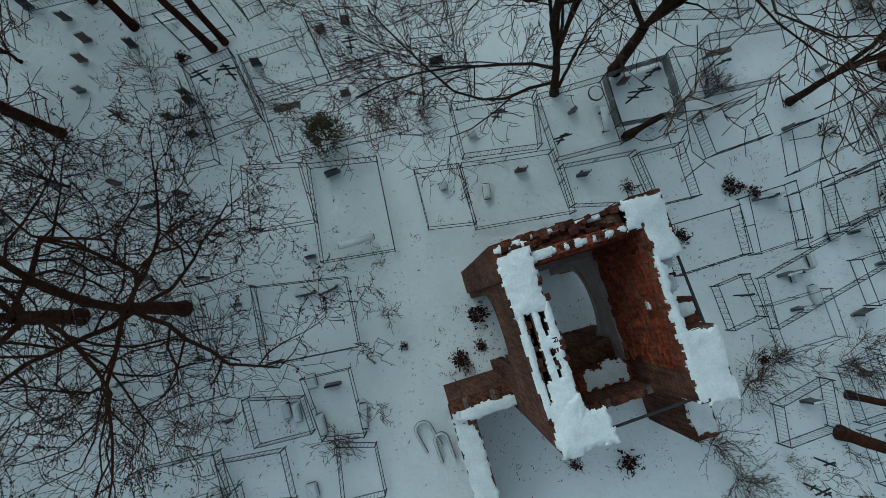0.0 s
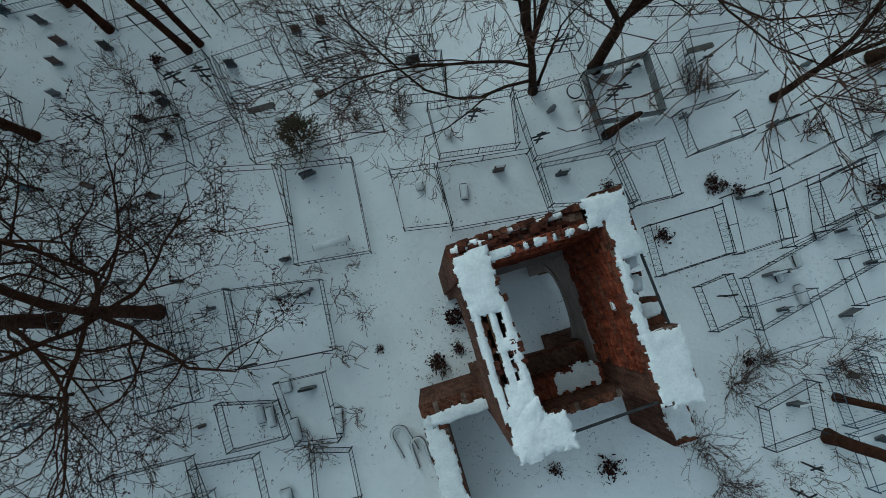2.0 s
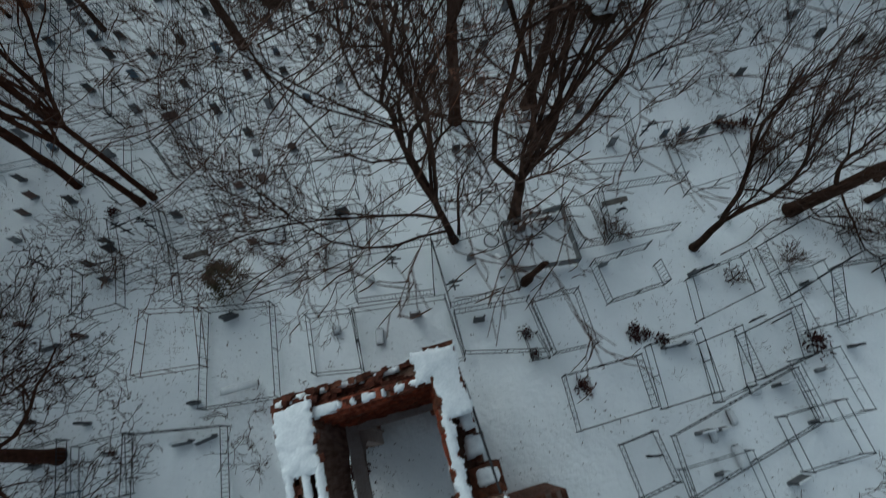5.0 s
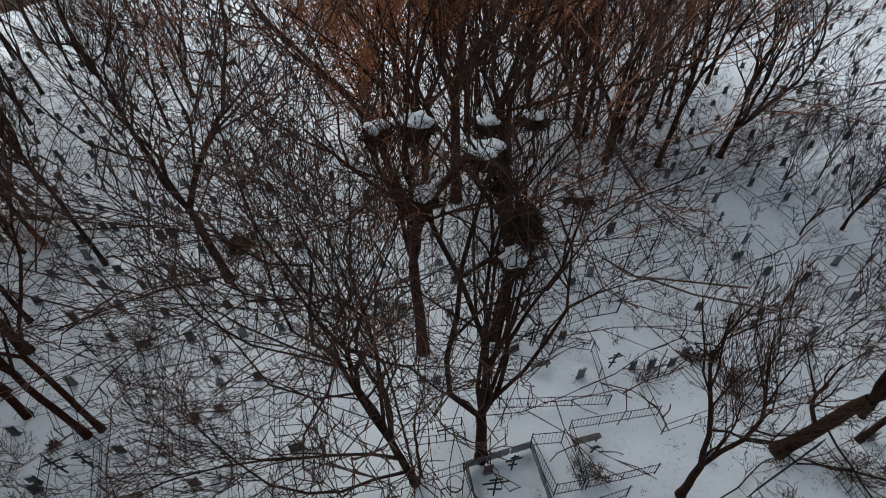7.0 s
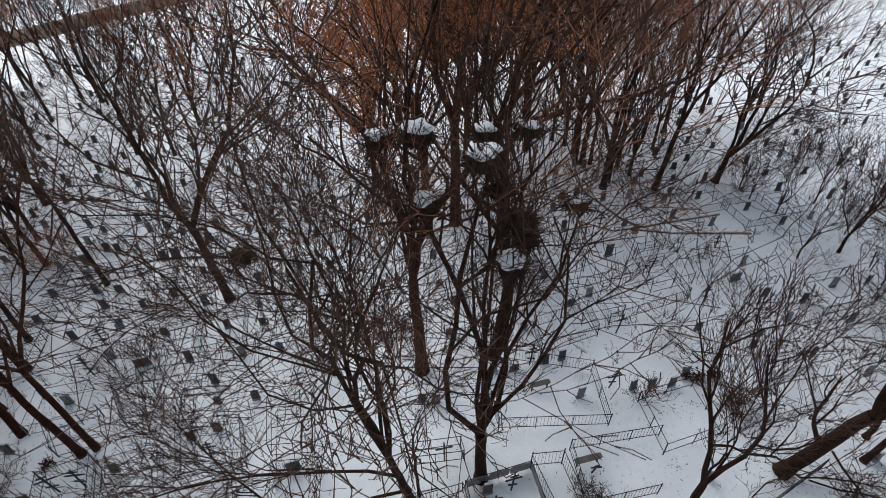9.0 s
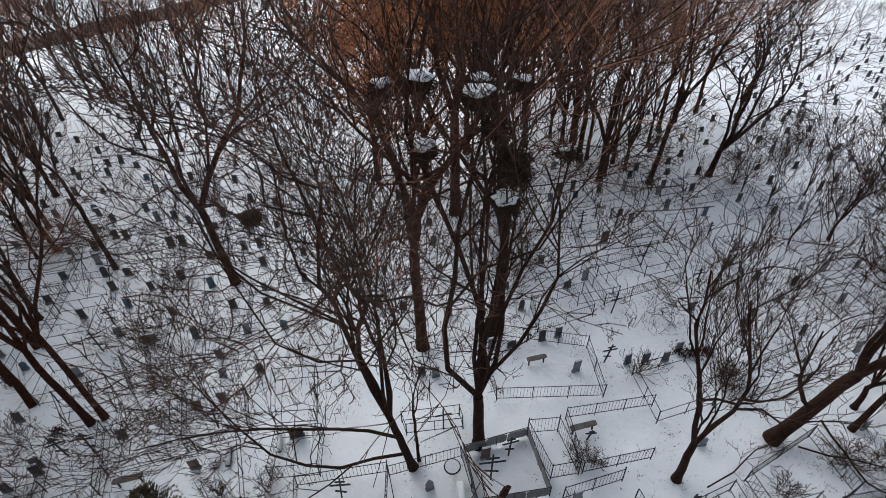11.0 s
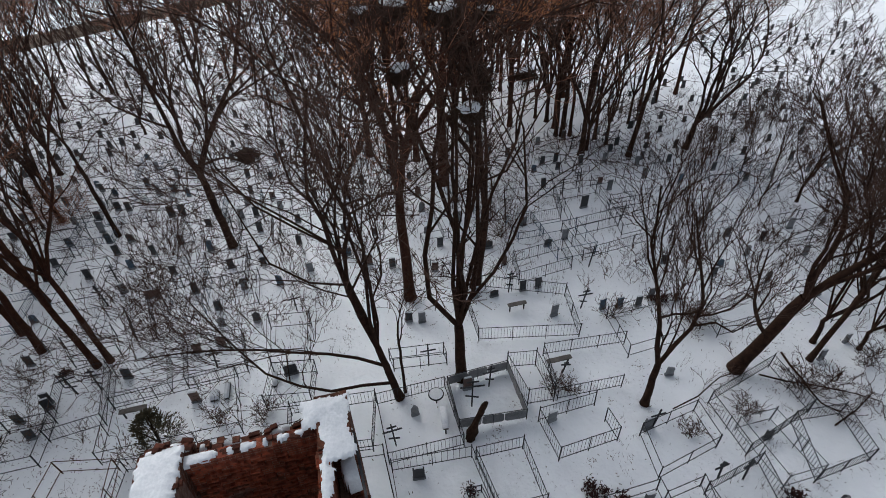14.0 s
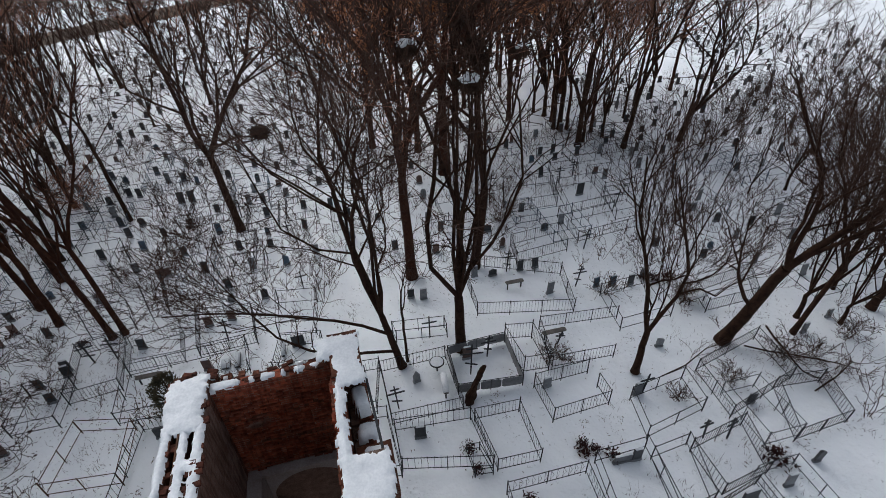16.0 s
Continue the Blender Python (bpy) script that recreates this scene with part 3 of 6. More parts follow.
def round_table(x, y):
    """A small round garden table on one leg, its top full of snow."""
    ob = empty("round_table", Matrix.Translation((x, y, 0)))
    bm = bmesh.new()
    n, m = 28, 8
    g = [[bm.verts.new(((0.31 + 0.03 * math.cos(6.2832 * j / m)) * math.cos(6.2832 * i / n), (0.31 + 0.03 * math.cos(6.2832 * j / m)) * math.sin(6.2832 * i / n), 0.55 + 0.04 * math.sin(6.2832 * j / m))) for j in range(m)] for i in range(n)]
    for i in range(n):
        for j in range(m):
            bm.faces.new([g[i][j], g[(i + 1) % n][j], g[(i + 1) % n][(j + 1) % m], g[i][(j + 1) % m]])
    part("rim", bm_mesh("rim", bm, RUBBER, True), ob, label="dark rim of the table top")
    bm = bmesh.new()
    bmesh.ops.create_cone(bm, cap_ends=True, segments=24, radius1=0.30, radius2=0.29, depth=0.05)
    bmesh.ops.translate(bm, vec=(0, 0, 0.565), verts=bm.verts)
    part("snow_fill", bm_mesh("snow_fill", bm, SNOW), ob, label="snow filling the table top")
    bar("leg", (0, 0, -0.05), (0, 0, 0.54), 0.07, 0.07, IRON, ob)
    return tagged(ob, "small round table with dark rim, full of snow", "table")


def fallen_log(a, b, r, seed):
    """A fallen limb with stubs of branches."""
    rng = random.Random(seed)
    FINE[0] = 0.008
    a, b = Vector((*a, r)), Vector((*b, r))
    wood, twigs = ([], []), ([], [])
    pts = [a.lerp(b, u) + Vector((rng.gauss(0, 0.06), rng.gauss(0, 0.06), abs(rng.gauss(0, 0.05)))) for u in (0, 0.2, 0.4, 0.6, 0.8, 1)]
    pts = [q + Vector((rng.gauss(0, 0.12), rng.gauss(0, 0.12), 0)) for q in pts]
    tube(*wood, pts, [r, r * 0.95, r * 0.85, r * 0.75, r * 0.6, r * 0.4], 7)
    for k in range(9):
        q = pts[1 + k % 5]
        d = ((b - a).normalized() + Vector((rng.gauss(0, 0.8), rng.gauss(0, 0.8), rng.uniform(0, 0.6)))).normalized()
        grow(rng, twigs, twigs, q.copy(), d, rng.uniform(0.6, 1.6), r * 0.4, 1, 3, 0.1, 1.0, (4, 4, 3))
    ob = empty("fallen_branch", Matrix.Identity(4))
    part("limb", mesh_from("limb", *wood, BARK, True), ob)
    if twigs[1]:
        part("twig_spray", mesh_from("twig_spray", *twigs, TWIG), ob, kind="stuff")
    return tagged(ob, "fallen dark branch lying on the snow", "branch")


# ---- ground ----
def build_ground():
    def edges(lo, hi, step, far):
        inner = list(np.arange(lo, hi + step / 2, step))
        out, d = [], step
        while d < far:
            d *= 1.55
            out.append(d)
        return [lo - q for q in reversed(out)] + inner + [hi + q for q in out]
    xs, ys = edges(-24, 32, 0.35, 1900), edges(-12, 40, 0.35, 1900)
    verts = []
    for y in ys:
        for x in xs:
            p = Vector((x * 0.35, y * 0.35, 0))
            z = 0.07 * noise.noise(p) + 0.05 * noise.noise(p * 4.1)
            z = z - 0.08 if -30 < x < 38 and -16 < y < 50 else z * 2
            verts.append((x, y, z))
    w = len(xs)
    faces = [(j * w + i, j * w + i + 1, (j + 1) * w + i + 1, (j + 1) * w + i) for j in range(len(ys) - 1) for i in range(w - 1)]
    tagged(new("ground", mesh_from("ground", verts, faces, SNOW_GROUND, True)), "snow-covered ground with sparse litter and twigs", "snow", kind="structure")


build_ground()

# ---- ruined tower ----
TOP = 9.55
tower = empty("ruined_brick_tower", pose(2.95, 0.31, 0, 0, 0, TURN_T) @ Matrix.Diagonal((0.97, 0.995, 0.93, 1)))
tagged(tower, "roofless ruined red brick tower with snow on its wall tops", "tower")
HX, HY = 1.43, 1.80


def jag(seed, n, amp):
    rng = random.Random(seed)
    return [rng.uniform(-amp, amp) for _ in range(n)]


def wall_with_arch(name, length, thick, height, arch_w, arch_h, sill, at, heading, seed, amp=0.12, dip=0.0, mat=BRICK, label=""):
    """A wall along local x with one arched opening and a broken top; built as outline, then thickened."""
    n = max(8, int(length / 0.16))
    tops = jag(seed, n + 1, amp)
    half = length / 2
    top = []
    for i in range(n + 1):
        u = i / n
        x = -half + length * u
        z = height + tops[i] - dip * max(0.0, 1 - abs(u - 0.5) * 2.6)
        top.append((x, z))
        if i < n:
            top.append((-half + length * (i + 1) / n - 0.004, z))
    bm = bmesh.new()
    if arch_w:
        r = arch_w / 2
        arch = [(-r, sill)] + [(-r * math.cos(math.pi * k / 32), arch_h - r + r * math.sin(math.pi * k / 32)) for k in range(33)] + [(r, sill)]
        left = [q for q in top if q[0] <= 0]
        right = [q for q in top if q[0] > 0]
        mid_top = (0.0, left[-1][1])
        k = len(arch) // 2
        a_left, a_right = arch[:k + 1], arch[k:]
        polys = [
            [(-half, -0.1), (-r, -0.1)] + a_left + [mid_top] + left[::-1],
            [(r, -0.1), (half, -0.1)] + right[::-1] + [(0.0, right[0][1])] + a_right,
        ]
        if sill > 0.05:
            polys.append([(-r, -0.1), (r, -0.1), (r, sill), (-r, sill)])
    else:
        polys = [[(-half, -0.1), (half, -0.1)] + top[::-1]]
    for poly in polys:
        clean = []
        for q in poly:
            if not clean or (abs(q[0] - clean[-1][0]) + abs(q[1] - clean[-1][1])) > 1e-5:
                clean.append(q)
        vs = [bm.verts.new((x, -thick / 2, z)) for x, z in clean]
        face = bm.faces.new(vs)
        ext = bmesh.ops.extrude_face_region(bm, geom=[face])
        bmesh.ops.translate(bm, vec=(0, thick, 0), verts=[g for g in ext["geom"] if isinstance(g, bmesh.types.BMVert)])
    bmesh.ops.triangulate(bm, faces=bm.faces[:])
    bmesh.ops.recalc_face_normals(bm, faces=bm.faces[:])
    return part(name, bm_mesh(name, bm, mat), tower, pose(*at, 0, 0, heading), label)


def one_sheet(faces):
    """The largest connected sheet among the faces."""
    root = {}

    def find(k):
        while root.setdefault(k, k) != k:
            root[k] = root[root[k]]
            k = root[k]
        return k

    for q in faces:
        for k in q[1:]:
            root[find(k)] = find(q[0])
    sizes = Counter(find(q[0]) for q in faces)
    best = sizes.most_common(1)[0][0]
    return [q for q in faces if find(q[0]) == best]


def snow_lump(sx, sy, thick, at, seed, heading=0.0, rough=0.17, parent=None, hang=0.05):
    """A sheet of old snow that thins out to a ragged edge and lips over the wall."""
    step = 0.05
    nx, ny = int(sx * 1.25 / step) + 2, int(sy * 1.25 / step) + 2
    verts, keep = [], []
    for i in range(nx + 1):
        for j in range(ny + 1):
            x, y = (i / nx - 0.5) * sx * 1.25, (j / ny - 0.5) * sy * 1.25
            e = Vector((x + seed * 3.7, y - seed * 1.9, 0.5 * seed))
            u, v = abs(x) / (sx / 2), abs(y) / (sy / 2)
            far = (u ** 4 + v ** 4) ** (1 / 4)
            m = (1 - far) * min(sx, sy) / 2 + 0.16 * rough / 0.22 * min(1.0, min(sx, sy)) * (noise.noise(e * 2.2) + 0.6 * noise.noise(e * 6.5) + 0.3 * noise.noise(e * 14))
            z = -hang if m < 0 else thick * (1 - math.exp(-m / (0.10 * min(sx, sy) + 0.02))) * (0.8 + 0.45 * noise.noise(e * 1.7)) + 0.02 * noise.noise(e * 7) + 0.012 * noise.noise(e * 17) + 0.02
            verts.append((x, y, z))
            keep.append(m > -0.03)
    faces = []
    for i in range(nx):
        for j in range(ny):
            q = (i * (ny + 1) + j, (i + 1) * (ny + 1) + j, (i + 1) * (ny + 1) + j + 1, i * (ny + 1) + j + 1)
            if all(keep[k] for k in q):
                faces.append(q)
    faces = one_sheet(faces)
    used = sorted({k for q in faces for k in q})
    where = {k: n for n, k in enumerate(used)}
    me = mesh_from("snow_cap", [verts[k] for k in used], [tuple(where[k] for k in q) for q in faces], SNOW, True)
    return part("snow_cap", me, parent or tower, pose(*at, 0, 0, heading), "old snow lying on the wall top")


# corner piers (inner faces on the room's corners)
def pier(name, x0, x1, y0, y1, h, seed, base=0.0):
    bm = bmesh.new()
    bmesh.ops.create_cube(bm, size=1.0)
    bmesh.ops.scale(bm, vec=(x1 - x0, y1 - y0, h - base + 0.1), verts=bm.verts)
    bmesh.ops.translate(bm, vec=((x0 + x1) / 2, (y0 + y1) / 2, (h + base) / 2 - 0.05), verts=bm.verts)
    bmesh.ops.subdivide_edges(bm, edges=bm.edges[:], cuts=5, use_grid_fill=True)
    for v in bm.verts:
        v.co += Vector((noise.noise(v.co * 1.7 + Vector((seed, 0, 0))), noise.noise(v.co * 1.7 + Vector((0, seed, 0))), 0)) * 0.025
    return part(name, bm_mesh(name, bm, BRICK_WORN), tower)


pier("corner_pier", -HX - 0.92, -HX, HY - 0.25, HY + 0.34, TOP - 0.02, 1)
pier("broken_corner", -HX - 0.9, -HX + 0.02, HY + 0.3, HY + 0.66, 9.3, 8)
pier("corner_pier", HX, HX + 0.76, HY - 0.55, HY + 0.84, TOP + 0.02, 2)
pier("corner_pier", HX, HX + 0.95, -HY - 0.75, -HY + 0.63, TOP, 3)
pier("corner_pier", HX + 0.23, HX + 0.94, -HY + 0.62, -HY + 0.95, TOP, 3, 5.7)
pier("corner_pier", -HX - 0.75, -HX + 0.12, -HY - 0.85, -HY + 0.1, TOP, 4)
pier("wall_stub", HX + 0.3, HX + 1.1, -0.85, -0.2, 8.75, 6, 5.7)
# inner leaves of the upper room
north_leaf = wall_with_arch("inner_leaf", 2 * HX, 0.26, 9.32, 2.1, 5.12, 0.0, (0, HY + 0.13, 0), 0, 11, 0.035, label="bare brick inner leaf over an arch")
east_leaf = wall_with_arch("inner_leaf", 2 * HY + 0.1, 0.22, 9.5, 2.5, 4.3, 0.0, (HX + 0.11, 0, 0), 90, 12, 0.04)
west_leaf = wall_with_arch("inner_leaf", 2 * HY, 0.14, 9.5, 2.6, 6.2, 0.0, (-HX - 0.07, 0, 0), 90, 13, 0.05, mat=BRICK_GREY, label="brick inner leaf under grey worn plaster")
wall_with_arch("middle_leaf", 2 * HY, 0.15, 9.47, 2.6, 6.2, 0.0, (-HX - 0.37, 0, 0), 90, 23, 0.04, mat=BRICK_WORN)
# south side, broken down to the ledge between the piers
wall_with_arch("inner_leaf", 2 * HX - 0.12, 0.62, 5.5, 1.7, 4.2, 0.0, (0.06, -HY - 0.32, 0), 0, 14, 0.08)
wall_with_arch("outer_leaf", 2 * HX - 0.1, 0.24, 6.7, 1.7, 4.2, 0.0, (0.06, -HY - 0.78, 0), 0, 24, 0.12, -0.1, BRICK_WORN)
# outer leaves and rubble between
wall_with_arch("outer_leaf", 2 * HX + 0.2, 0.15, 8.95, 2.0, 4.2, 0.0, (0, HY + 0.66, 0), 0, 15, 0.14, 0.25, BRICK_WORN)
wall_with_arch("outer_leaf", 2 * HY - 0.3, 0.2, 8.5, 2.4, 4.2, 0.0, (HX + 0.68, 0.0, 0), 90, 16, 0.16, 0.3)
wall_with_arch("outer_leaf", 2 * HY + 0.4, 0.18, 9.5, 2.6, 6.2, 0.0, (-HX - 0.72, 0, 0), 90, 17, 0.04, 0, BRICK_WORN)
wall_with_arch("rubble_core", 2 * HX, 0.34, 8.7, 0, 0, 0.0, (0, HY + 0.42, 0), 0, 18, 0.2, 0.15, RUBBLE)
wall_with_arch("rubble_core", 2 * HY - 0.2, 0.3, 8.3, 2.4, 4.2, 0.0, (HX + 0.40, 0.0, 0), 90, 19, 0.18, 0.2, RUBBLE)
wall_with_arch("rubble_core", 2 * HY + 0.2, 0.3, 8.6, 2.6, 6.2, 0.0, (-HX - 0.43, 0, 0), 90, 20, 0.15, 0.2, RUBBLE)
# lining of the lower room, thin on three sides and thick on the south, with a plastered ledge
LEDGE = 5.6
for length, thick, top, at, heading, seed, arch in (
        (2 * HX - 0.52, 0.10, LEDGE, (0.14, HY - 0.05, 0), 0, 51, 2.2),
        (2 * HX - 0.52, 0.66, 4.75, (0.14, -HY + 0.33, 0), 0, 52, 1.7),
        (2 * HY, 0.10, LEDGE, (HX - 0.05, 0, 0), 90, 53, 2.5),
        (2 * HY, 0.38, LEDGE, (-HX + 0.19, 0, 0), 90, 54, 2.6)):
    wall_with_arch("lower_lining", length, thick, top, arch, 5.2 if seed == 51 else 5.45 if seed == 54 else 4.25, 0.0, at, heading, seed, 0.02, 0, PLASTER if thick < 0.5 else BRICK_WORN, "grey plastered lining of the lower room" if thick < 0.5 else "worn brick shelf of the lower room")
    part("ledge", unit_bar(PLASTER if thick < 0.5 else BRICK_WORN), tower, pose(at[0], at[1] - (0.08 if seed == 51 else 0), top - 0.01, 0, 0, heading) @ Matrix.Diagonal((length + 0.02, thick + (0.18 if seed == 51 else 0.02), 0.07, 1)), "grey plastered ledge" if thick < 0.5 else "worn brick ledge")


# plaster bands round the arches inside
def arch_band(w, h, depth, at, heading):
    bm = bmesh.new()
    r, wide = w / 2, 0.2
    prof = [(-1, 0.0)] + [(-math.cos(math.pi * k / 16), math.sin(math.pi * k / 16)) for k in range(17)] + [(1, 0.0)]
    rings = []
    for i, (cx, sz) in enumerate(prof):
        low = i in (0, len(prof) - 1)
        zi = 0.0 if low else h - r + r * sz
        zo = 0.0 if low else h - r + (r + wide) * sz
        rings.append([bm.verts.new((cx * r, y, zi)) for y in (0, depth)] + [bm.verts.new((cx * (r + wide), y, zo)) for y in (depth, 0)])
    for a, b in zip(rings, rings[1:]):
        for k in range(4):
            bm.faces.new([a[k], a[(k + 1) % 4], b[(k + 1) % 4], b[k]])
    bmesh.ops.recalc_face_normals(bm, faces=bm.faces[:])
    return part("arch_band", bm_mesh("arch_band", bm, PLASTER), tower, pose(*at, 0, 0, heading), "grey plaster band round an arch")


arch_band(2.5, 4.25, 0.05, (HX - 0.145, 0, 0), -90)
# snow on the wall tops
def snow_sheet(rects, thick, z, seed, hang=0.05, rag=1.0):
    """Old snow over a group of wall tops (x0, x1, y0, y1), thin and ragged at its edges."""
    step = 0.04
    X0, X1 = min(r[0] for r in rects) - 0.15, max(r[1] for r in rects) + 0.15
    Y0, Y1 = min(r[2] for r in rects) - 0.15, max(r[3] for r in rects) + 0.15
    nx, ny = int((X1 - X0) / step), int((Y1 - Y0) / step)
    verts, keep = [], []
    for i in range(nx + 1):
        for j in range(ny + 1):
            x, y = X0 + (X1 - X0) * i / nx, Y0 + (Y1 - Y0) * j / ny
            e = Vector((x + seed * 3.7, y - seed * 1.9, 0.5 * seed))
            m = max(min(x - r[0], r[1] - x, y - r[2], r[3] - y) for r in rects)
            m += rag * (0.09 * noise.noise(e * 1.9) + 0.07 * noise.noise(e * 5.5) + 0.045 * noise.noise(e * 13))
            lift = thick * (1 - math.exp(-max(m, 0) / 0.10)) * (0.75 + 0.7 * noise.noise(e * 1.3)) + 0.016 * noise.noise(e * 6) + 0.014 * noise.noise(e * 15)
            verts.append((x, y, -hang if m < 0 else max(0.012, lift)))
            keep.append(m > -0.03)
    faces = []
    for i in range(nx):
        for j in range(ny):
            q = (i * (ny + 1) + j, (i + 1) * (ny + 1) + j, (i + 1) * (ny + 1) + j + 1, i * (ny + 1) + j + 1)
            if all(keep[k] for k in q):
                faces.append(q)
    faces = one_sheet(faces)
    used = sorted({k for q in faces for k in q})
    where = {k: n for n, k in enumerate(used)}
    me = mesh_from("snow_cap", [verts[k] for k in used], [tuple(where[k] for k in q) for q in faces], SNOW, True)
    return part("snow_cap", me, tower, pose(0, 0, z), "old snow lying on the wall tops")


snow_sheet([(-HX - 0.9, -HX + 0.0, HY - 1.2, HY + 0.36)], 0.10, TOP, 3)
snow_sheet([(-HX - 0.8, -HX + 0.08, -HY - 0.95, -HY + 0.35), (-HX - 0.3, -HX + 0.62, -HY - 0.95, -HY - 0.1)], 0.10, TOP, 3)
# three ridges of snow along the west wall, with open slots between its leaves
snow_sheet([(-HX - 0.16, -HX + 0.04, -HY, 0.8), (-HX - 0.47, -HX - 0.27, -HY, 0.8), (-HX - 0.62, -HX - 0.02, -HY, -1.0), (-HX - 0.5, -HX - 0.02, -0.3, 0.0)], 0.09, TOP - 0.01, 8, rag=0.45)
snow_sheet([(-HX - 0.84, -HX - 0.66, -HY, 0.8)], 0.09, TOP - 0.01, 9, rag=0.45)
snow_sheet([(HX - 0.34, HX + 0.80, HY + 0.05, HY + 0.78), (HX + 0.02, HX + 0.78, HY - 0.85, HY + 0.4), (HX, HX + 0.24, -1.2, HY - 0.6), (HX - 0.05, HX + 1.0, -HY - 0.7, -HY + 0.95), (HX + 0.2, HX + 0.9, -HY - 0.85, -HY)], 0.11, TOP, 12)
snow_lump(0.70, 0.28, 0.06, (-HX + 0.25, HY + 0.12, 9.34), 4)
snow_lump(0.36, 0.6, 0.10, (HX + 0.56, HY - 0.85, 9.0), 29, 6, hang=0.4)
snow_lump(0.46, 0.5, 0.2, (HX + 0.62, 0.25, 8.55), 14)
snow_lump(0.55, 0.4, 0.06, (HX + 0.75, -0.45, 8.75), 15)
snow_lump(0.12, 0.22, 0.05, (HX - 0.05, -0.1, 8.62), 71)
part("putlog_stone", unit_bar(PLASTER), tower, pose(HX - 0.04, -0.1, 8.5) @ Matrix.Diagonal((0.16, 0.22, 0.12, 1)), "pale stone left in a beam hole")
snow_sheet([(-0.15, 1.15, -HY - 0.6, -HY - 0.02), (0.5, 1.3, -HY - 0.62, -HY + 0.1)], 0.08, 5.52, 17)
for k in range(8):
    snow_lump(0.10 + 0.045 * (k * 5 % 4), 0.13 + 0.03 * (k % 3), 0.05, (-0.8 + 0.25 * k + 0.07 * (k * 7 % 3), HY + 0.12, 9.36), 40 + k)
for k in range(7):
    snow_lump(0.14 + 0.07 * (k * 4 % 3), 0.12, 0.06, (-1.2 + 0.31 * k + 0.08 * (k * 5 % 3), HY + 0.62, 8.98 - 0.2 * max(0, 1 - abs(k - 3) / 3)), 60 + k)
# iron ties
bar("tie_rod", (HX + 0.78, HY - 0.1, 9.2), (HX + 0.92, -HY + 0.2, 9.2), 0.06, 0.06, IRON, tower, "dark iron tie rod")
bar("tie_rod", (-HX + 0.3, -HY - 0.72, 9.2), (HX + 0.3, -HY - 0.66, 9.2), 0.06, 0.06, IRON, tower, "dark iron tie rod")
bar("tie_rod", (-HX - 0.48, HY - 0.8, 9.55), (-HX - 0.46, -HY + 0.3, 9.5), 0.04, 0.04, RUST, tower, "rusty iron tie rod")
# lower aisle walls on both sides
WING = 4.0
wall_with_arch("aisle_wall", 2.4, 0.72, WING, 0, 0, 0, (-3.2, -2.06, 0), 0, 31, 0.10, 0, BRICK_WORN)
wall_with_arch("aisle_wall", 5.0, 0.8, WING - 0.05, 0, 0, 0, (-4.05, -4.95, 0), 90, 32, 0.08, 0, BRICK_WORN)
wall_with_arch("aisle_wall", 2.3, 0.62, WING - 0.05, 0, 0, 0, (3.45, -1.92, 0), 0, 33, 0.15, 0, BRICK_WORN)
wall_with_arch("aisle_wall", 3.2, 0.85, WING - 0.2, 0, 0, 0, (3.85, -3.85, 0), 90, 34, 0.15, 0, BRICK_WORN)
snow_lump(2.3, 0.42, 0.08, (-3.15, -2.26, WING + 0.05), 35)
snow_lump(0.8, 5.0, 0.09, (-4.05, -4.9, WING), 36)
snow_lump(1.5, 0.42, 0.1, (3.6, -2.1, WING + 0.02), 37)
snow_lump(0.86, 3.2, 0.12, (3.85, -3.8, WING - 0.12), 38)


# single bricks: ragged tops and the faces of the upper room
def brick_mesh(lx, ly, lz, mat):
    return bm_mesh("brick", box_bm(lx, ly, lz, 0.008), mat)


BRICKS = [brick_mesh(0.25, 0.12, 0.068, BRICK_PIECE), brick_mesh(0.24, 0.115, 0.066, BRICK_PIECE), brick_mesh(0.16, 0.12, 0.068, BRICK_PIECE)]
FACINGS = [brick_mesh(0.25, 0.12, 0.068, BRICK_FACE), brick_mesh(0.24, 0.115, 0.066, BRICK_FACE)]
rng = random.Random(5)


def loose_bricks(host, count, x0, x1, y0, y1, z0, z1, yaw):
    """Broken bricks bedded askew along a wall top; host-space box."""
    for k in range(count):
        m = pose(rng.uniform(x0, x1), rng.uniform(y0, y1), rng.uniform(z0, z1), rng.gauss(0, 5), rng.gauss(0, 5), yaw + rng.gauss(0, 9))
        part("brick", rng.choice(BRICKS), host, m)


def faced(host, length, z0, z1, y, skip, seed):
    """Courses of bricks that stand a little proud of the face of a leaf."""
    r = random.Random(seed)
    rows = int((z1 - z0) / 0.08)
    for i in range(rows):
        x = -length / 2 + (0.13 if i % 2 else 0.0)
        while x < length / 2 - 0.13:
            if r.random() > skip:
                part("brick", FACINGS[0 if r.random() < 0.7 else 1], host, pose(x + 0.13, y + r.uniform(-0.012, 0.02), z0 + i * 0.08, 0, 0, r.gauss(0, 0.8)))
            x += 0.26


